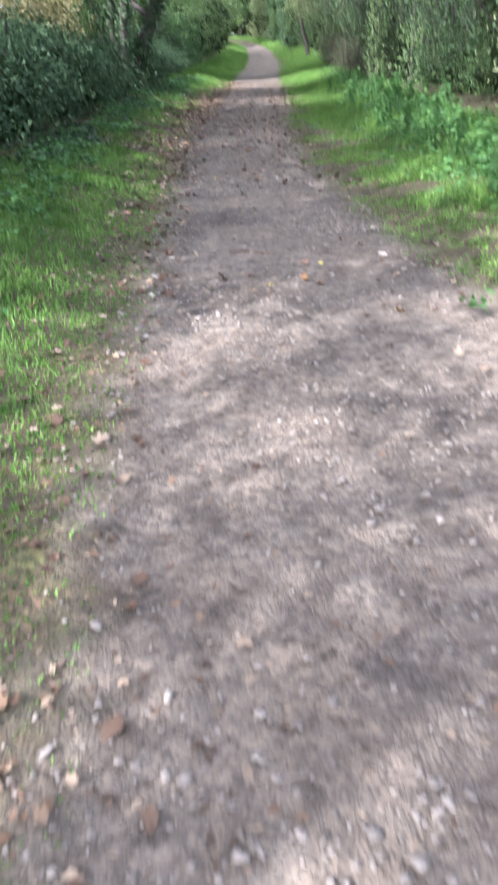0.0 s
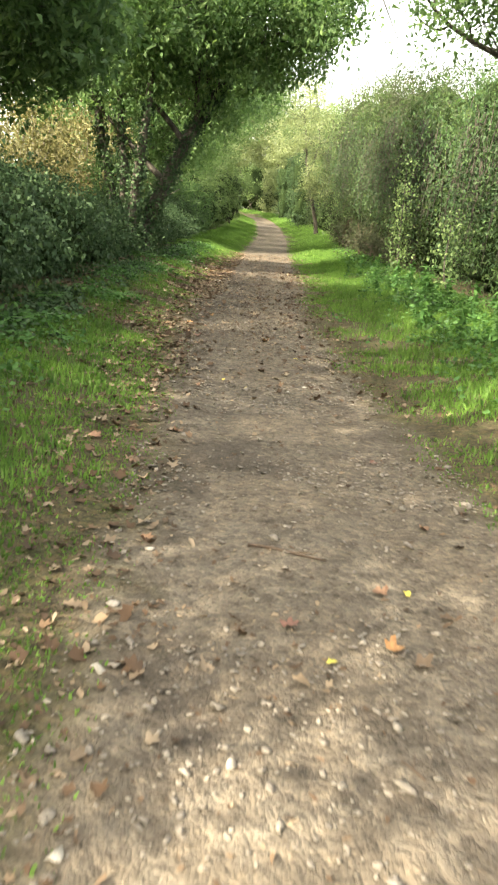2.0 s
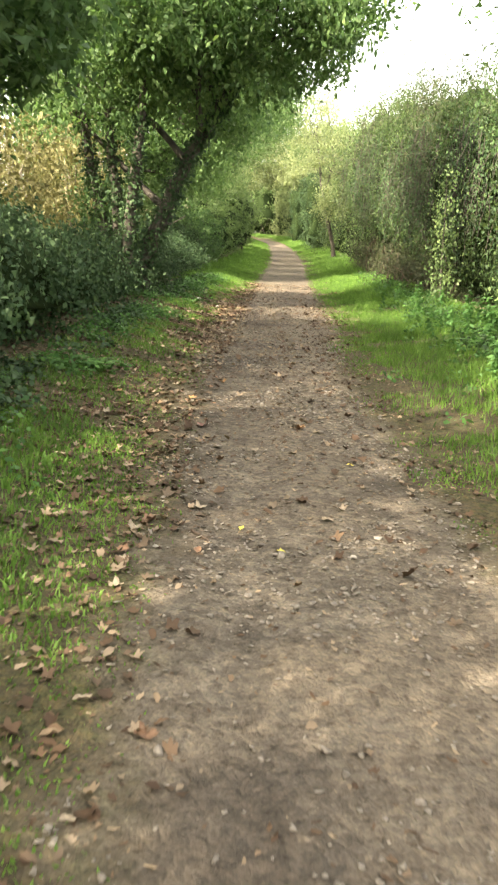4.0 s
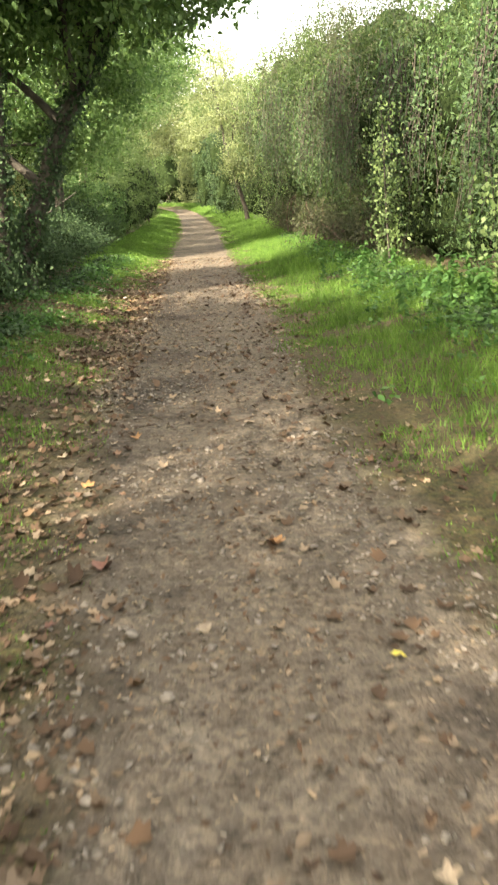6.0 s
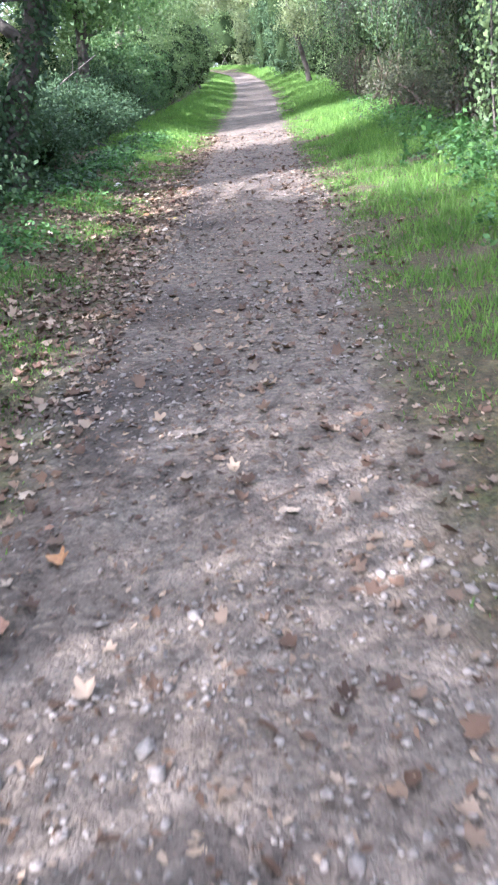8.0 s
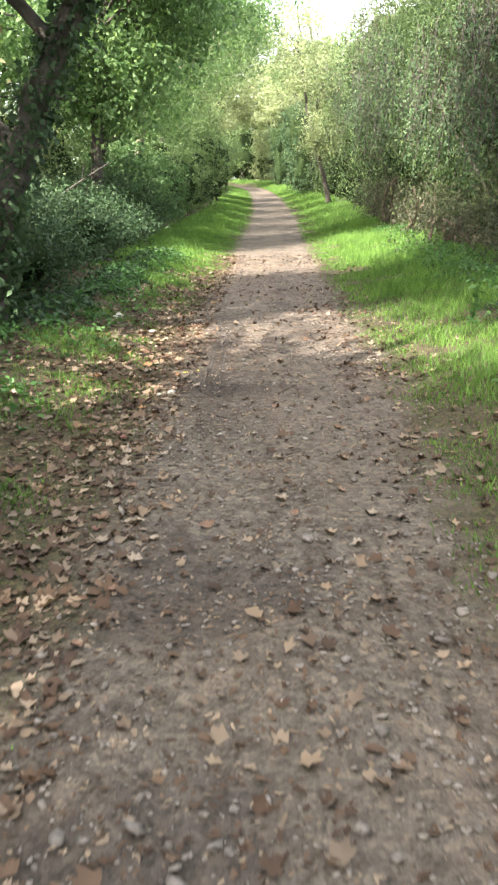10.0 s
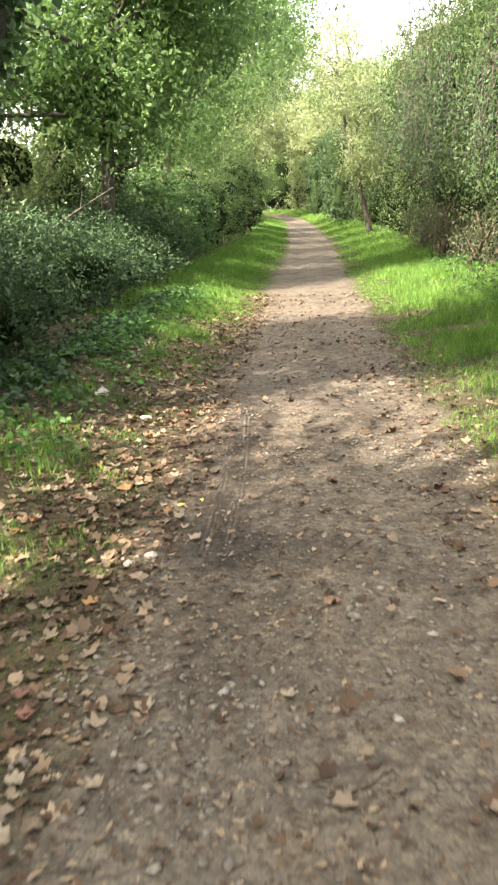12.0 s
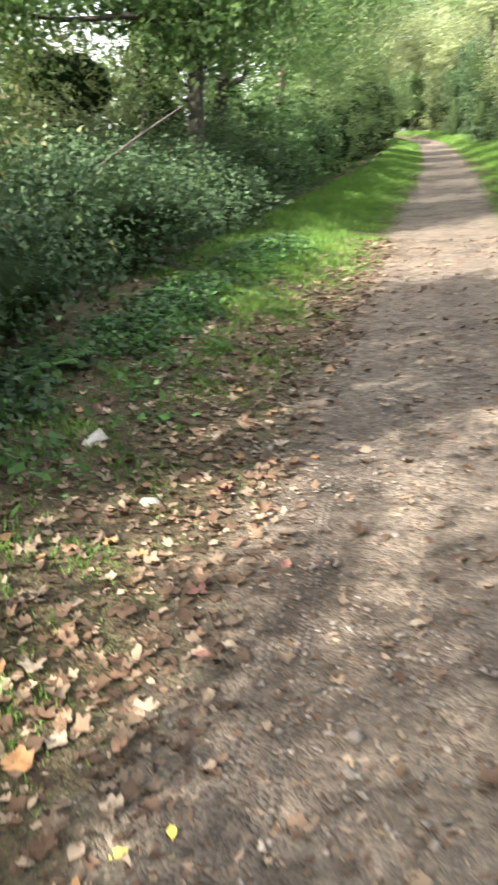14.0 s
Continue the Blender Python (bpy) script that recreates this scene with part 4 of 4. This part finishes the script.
def gravel_places(n, seed, y0, y1):
    g = np.random.default_rng(seed)
    y = g.uniform(y0, y1, n)
    t = g.uniform(-0.05, 1.05, n)
    u = left_edge(y) * (1 - t) + right_edge(y) * t
    x = u + path_x(y)
    patch = wave(x, y, 1.8, 91) + 0.5 * wave(x, y, 6.0, 92) + 0.35 * ease(8, 10, y) * (1 - ease(15, 17, y)) * ease(-0.2, 0.5, u) + 0.25 * (1 - ease(2, 5, y))
    keep = g.uniform(0, 1, n) < 0.16 + 0.84 * ease(-0.1, 0.5, patch)
    return np.stack([x, y], 1)[keep]


pl = gravel_places(19000, 93, 1.0, 26.0)
strew("gravel", "pale gravel pressed into the earth path", "gravel", PEBBLES, pl, np.random.default_rng(94).gamma(3, 0.0048, len(pl)) + 0.005, STONE, 95, 0.2, 0.0)


def loose(name, me, at, size, yaw, label, category, group, tilt=0.0):
    ob = new(name, me)
    ob.matrix_world = pose(at[0], at[1], float(ground_z(at[0], at[1])) + at[2], tilt, tilt * 0.6, yaw) @ Matrix.Diagonal((size, size, size, 1))
    return tagged(ob, label, category, group)


def plain_leaf_material(name, a, b):
    m, n, l, p = nodes_of(name)
    tex = n.new("ShaderNodeTexCoord")
    l.new(ramp(n, l, noise_node(n, l, tex.outputs["Object"], 5, 5), [(0.3, a), (0.7, b)]), p.inputs["Base Color"])
    p.inputs["Roughness"].default_value = 0.65
    return m


TINTS = {
    "t": (plain_leaf_material("tan_dead_leaf", (0.19, 0.145, 0.1), (0.36, 0.29, 0.21)), "dry tan dead leaf curled on the path"),
    "b": (plain_leaf_material("brown_dead_leaf", (0.12, 0.06, 0.035), (0.26, 0.15, 0.09)), "brown dead leaf lying on the path"),
    "r": (plain_leaf_material("red_dead_leaf", (0.13, 0.055, 0.04), (0.23, 0.11, 0.08)), "reddish dead leaf lying on the path"),
    "o": (plain_leaf_material("orange_dead_leaf", (0.24, 0.115, 0.045), (0.38, 0.21, 0.09)), "orange-brown fallen leaf on the path"),
    "y": (plain_leaf_material("yellow_fallen_leaf", (0.5, 0.42, 0.05), (0.62, 0.54, 0.13)), "bright yellow fallen leaf on the path"),
}
LEAF_MESHES = {}
FALLEN = ["0.65,7.91,r -0.60,8.22,b -0.58,6.29,b 0.16,5.34,y 0.52,5.97,y 0.40,5.93,b 0.38,5.45,o 0.74,6.73,b 0.03,5.57,r -1.05,10.89,b 0.20,10.52,t 0.10,10.32,t -0.36,10.18,y -0.15,9.85,y",
          "-0.84,10.16,b -0.56,9.79,b -1.52,13.28,o -0.60,10.46,t 0.05,12.54,o 0.58,12.46,t -0.30,11.83,t 0.34,11.50,y 0.76,13.68,b 0.11,15.45,t -0.22,15.57,t -0.87,15.07,t -0.66,14.57,o 0.12,14.76,t",
          "0.00,18.86,t 0.45,18.66,t 0.33,18.25,t 0.06,18.65,b -0.89,19.45,t -0.92,19.03,t -0.85,18.26,t -0.60,18.29,t -0.78,21.83,t -0.38,18.49,b -0.70,21.90,t -0.52,21.56,t -0.13,20.17,t 0.05,20.87,b",
          "-0.61,20.09,t 0.49,20.89,t -1.21,22.74,t -1.01,22.45,t -0.77,22.24,t -0.83,22.47,b -1.08,22.36,o -0.72,22.11,y -0.61,22.19,y -0.03,23.13,t"]
for i, word in enumerate(" ".join(FALLEN).split()):
    x, y, tint = word.split(",")
    shape = 2 if tint == "y" else (0, 1, 4, 3)[i % 4]
    key = (shape, tint)
    if key not in LEAF_MESHES:
        LEAF_MESHES[key] = mesh_np("fallen_leaf", *LEAF_SHAPES[shape], TINTS[tint][0])
    size = {"y": 0.055, "o": 0.085, "t": 0.072, "b": 0.07, "r": 0.065}[tint] * (0.85 + (i * 7 % 10) * 0.035)
    loose("fallen_leaf", LEAF_MESHES[key], (float(x), float(y), 0.008), size, i * 67 % 360, TINTS[tint][1], "leaf", "fallen leaves on the path", 6)

# more of the larger leaves, along the shaded edge
_g = np.random.default_rng(590)
for i in range(150):
    y = 7 + 20 * _g.uniform(0, 1) ** 0.8
    x = float(left_edge(y)) - _g.gamma(2.0, 0.4) + 0.35
    tint = "ttbbbto"[int(_g.integers(0, 7))] if i % 9 else "r"
    shape = (0, 1, 4, 3)[i % 4]
    key = (shape, tint)
    if key not in LEAF_MESHES:
        LEAF_MESHES[key] = mesh_np("fallen_leaf", *LEAF_SHAPES[shape], TINTS[tint][0])
    loose("fallen_leaf", LEAF_MESHES[key], (x, y, 0.012), _g.uniform(0.04, 0.085), _g.uniform(0, 360), TINTS[tint][1].replace("path", "verge"), "leaf", "fallen leaves on the verge", _g.uniform(-12, 12))

PALE_STONE = solid("pale_stone", (0.4, 0.37, 0.32), (0.6, 0.56, 0.5), 6, 0.85, 9, 0.4, True)
STONE_MESHES = [mesh_np("stone", *p, PALE_STONE) for p in PEBBLES]
for i, (x, y, s) in enumerate([(-0.62, 5.67, 0.06), (0.2, 9.81, 0.05), (0.36, 10.12, 0.045), (-0.77, 9.81, 0.05), (-0.78, 21.4, 0.075), (-0.86, 21.28, 0.07), (0.42, 20.62, 0.05), (-0.36, 20.22, 0.045), (0.21, 20.02, 0.045), (-1.66, 24.54, 0.17), (-0.6, 5.2, 0.06), (-0.55, 6.2, 0.05), (1.0, 6.2, 0.08), (-1.2, 24.0, 0.1), (-0.55, 4.4, 0.05)]):
    loose("stone", STONE_MESHES[i % 6], (x, y, s * 0.12), s, i * 83 % 360, "pale chunky stone lying on the earth", "stone", "loose stones", 5)


def stick(a, b, r, seed, label):
    """A thin crooked stick on the ground, thicker at one end, with a side twig."""
    p = bent((*a, 0), (*b, 0), 10, 0.05, seed)
    p[:, 2] = ground_z(p[:, 0], p[:, 1]) + r * 0.8
    side = bent(p[5], p[5] + (p[8] - p[5]) * 0.7 + np.array([0.03, 0.04, 0.01]), 5, 0.05, seed + 1)
    v, f = join([tube(p, np.linspace(r, r * 0.45, 10), 6, 0.08, seed), tube(side, np.linspace(r * 0.5, r * 0.2, 5), 5)])
    tagged(new("stick", mesh_np("stick", v, f, TWIG, True)), label, "stick", "fallen sticks")


stick((-0.13, 6.30), (0.21, 6.19), 0.009, 1, "dark crooked stick lying across the path")
stick((-0.57, 7.49), (-0.69, 6.93), 0.006, 2, "thin bent twig at the path's edge")
stick((-0.61, 10.07), (-0.51, 9.92), 0.011, 3, "short dark piece of stick on the path")
stick((0.08, 21.28), (0.24, 21.53), 0.006, 4, "thin pale twig on the path")
_g = np.random.default_rng(600)
for i in range(26):
    y = _g.uniform(4, 28)
    x, th, L = _g.uniform(float(left_edge(y)) - 0.4, float(right_edge(y)) + 0.1) + float(path_x(y)), _g.uniform(0, 3.14), _g.uniform(0.06, 0.22)
    stick((x, y), (x + L * math.cos(th), y + L * math.sin(th)), _g.uniform(0.002, 0.0045), 610 + i, "thin dry twig on the earth")


# ---- dead brambles at the hedge's foot, nettles, ferns, a leaning branch ----
for k, (x, y, h) in enumerate([(3.75, 26.5, 0.9), (3.7, 30.5, 1.0), (3.8, 34.5, 1.2), (3.85, 38.5, 1.3), (4.0, 43.0, 1.3)]):
    bush("dry brown bramble and dead stalks at the hedge's foot", (x, y), [(0, 0, h * 0.4, 0.5, 2.0, h * 0.55, 1700), (0.1, 0.6, h * 0.7, 0.45, 1.4, h * 0.45, 700)], 0.07, LEAF_WILLOW, 450 + k, 12, 0.0, 16, 0.16, 0.3, 0.45, "bramble_thicket", "bramble", 0.3, 0.7, TWIG)


def nettle(seed, high):
    """An upright stem with pairs of pointed leaves."""
    g = np.random.default_rng(seed)
    ob = thing("nettle", (0, 0, 0), "upright green nettle on the sunny verge", "nettle", "nettles on the verge")
    line = bent((0, 0, -0.03), (g.normal() * 0.06, g.normal() * 0.06, high), 10, 0.04, seed)
    child("stem", mesh_np("stem", *tube(line, np.linspace(0.006, 0.002, 10), 5), LEAF_HERB, True), ob)
    ps = np.repeat(line[2:], 6, 0) + g.normal(size=(48, 3)) * 0.012
    child("leaves", mesh_np("leaves", *leaf_quads(ps, 0.1, 0.5, (0, 0, 1.0), 0.25, g), LEAF_HERB), ob)
    return ob


for k in range(4):
    first = nettle(700 + k, 0.4 + 0.06 * k)
    first.matrix_basis = pose(2.4 + 0.12 * k, 9.0 + 1.7 * k, float(ground_z(2.4 + 0.12 * k, 9.0 + 1.7 * k)))
    g = np.random.default_rng(720 + k)
    for i in range(9):
        x, y = g.uniform(1.9, 3.25), g.uniform(6.0, 24.0)
        copy_thing(first, pose(x, y, float(ground_z(x, y)), 0, 0, g.uniform(0, 360)))


def fern(x, y, seed):
    g = np.random.default_rng(seed)
    ob = thing("fern", (x, y, float(ground_z(x, y))), "green fern with arching fronds on the shady verge", "fern")
    for k in range(9):
        a, L = k * 0.7 + g.uniform(-0.2, 0.2), g.uniform(0.28, 0.42)
        t = np.linspace(0, 1, 14)
        rib = np.stack([np.cos(a) * L * t, np.sin(a) * L * t, 0.32 * L * 4 * t * (1 - t * 0.72) * 0.6], 1)
        side = np.array([-np.sin(a), np.cos(a), 0])
        vs, fs = [], []
        for i in range(2, 14):
            w = 0.1 * math.sin(math.pi * min(1, t[i] * 0.9 + 0.12))
            d = (rib[i] - rib[i - 1]) * 0.45
            for sgn in (-1, 1):
                q = len(vs) * 4
                vs.append([rib[i] - d, rib[i] + sgn * side * w * 0.5 - d, rib[i] + sgn * side * w + d * 0.6 - np.array([0, 0, 0.01]), rib[i] + d * 0.6])
                fs.append([q, q + 1, q + 2, q + 3])
        child("frond", mesh_np("frond", np.array(vs).reshape(-1, 3), np.array(fs), LEAF_HERB), ob)
    return ob


for i, (x, y) in enumerate([(-2.3, 10.6), (-2.45, 12.2), (-1.9, 14.0), (-2.3, 25.6), (2.6, 17.3)]):
    fern(x, y, 760 + i)

tagged(new("dead_branch", mesh_np("dead_branch", *join([tube(bent((-4.1, 29.3, 0.85), (-2.5, 30.2, 1.97), 12, 0.03, 5), np.linspace(0.028, 0.01, 12), 7, 0.06, 2), tube(bent((-3.1, 29.85, 1.55), (-2.95, 30.2, 2.0), 6, 0.06, 6), np.linspace(0.012, 0.004, 6), 5)]), BARK, True)), "bare dead branch leaning in the brambles", "branch")

# the larger stones pressed into the path, each a piece of the ground
GREY_STONE = solid("path_stone", (0.19, 0.163, 0.136), (0.36, 0.317, 0.268), 9, 0.9, 30, 0.4, True)
PATH_STONES = [mesh_np("stone", *p, GREY_STONE) for p in PEBBLES]
_g = np.random.default_rng(640)
for i, (x, y) in enumerate(gravel_places(900, 641, 3.0, 24.0)[:290]):
    size = _g.uniform(0.018, 0.038)
    ob = new("stone", PATH_STONES[i % 6])
    ob.parent = ground
    ob.matrix_basis = pose(x, y, float(ground_z(x, y)) + size * 0.06, _g.uniform(-10, 10), _g.uniform(-10, 10), _g.uniform(0, 360)) @ Matrix.Diagonal((size, size * _g.uniform(0.7, 1.2), size, 1))


def tyre_track(u, y0, y1):
    """Small lugs of pressed earth left by a bicycle tyre."""
    vs, fs = [], []
    g = np.random.default_rng(660)
    for i, y in enumerate(np.arange(y0, y1, 0.028)):
        for sgn in (-1, 1):
            x = u + sgn * 0.014 + 0.015 * math.sin(y * 2.0) + g.normal() * 0.002
            z = float(ground_z(x, y))
            a = np.array([(-0.011, -0.006), (0.011, -0.006 + sgn * 0.006), (0.011, 0.006 + sgn * 0.006), (-0.011, 0.006)])
            k = len(vs)
            vs += [(x + p, y + q, z - 0.004) for p, q in a] + [(x + p * 0.7, y + q * 0.7, z + 0.006) for p, q in a]
            fs += [(k + 4, k + 5, k + 6, k + 7)] + [(k + j, k + (j + 1) % 4, k + 4 + (j + 1) % 4, k + 4 + j) for j in range(4)]
    tagged(new("tyre_track", mesh_np("tyre_track", np.array(vs), np.array(fs), DAMP_EARTH)), "faint bicycle tyre track in damp earth", "tyre track", kind="stuff")


DAMP_EARTH = solid("damp_earth", (0.1, 0.085, 0.07), (0.15, 0.13, 0.11), 20, 0.95, 90, 0.5)
tyre_track(-0.41, 21.6, 24.2)
tyre_track(-0.52, 21.4, 23.4)
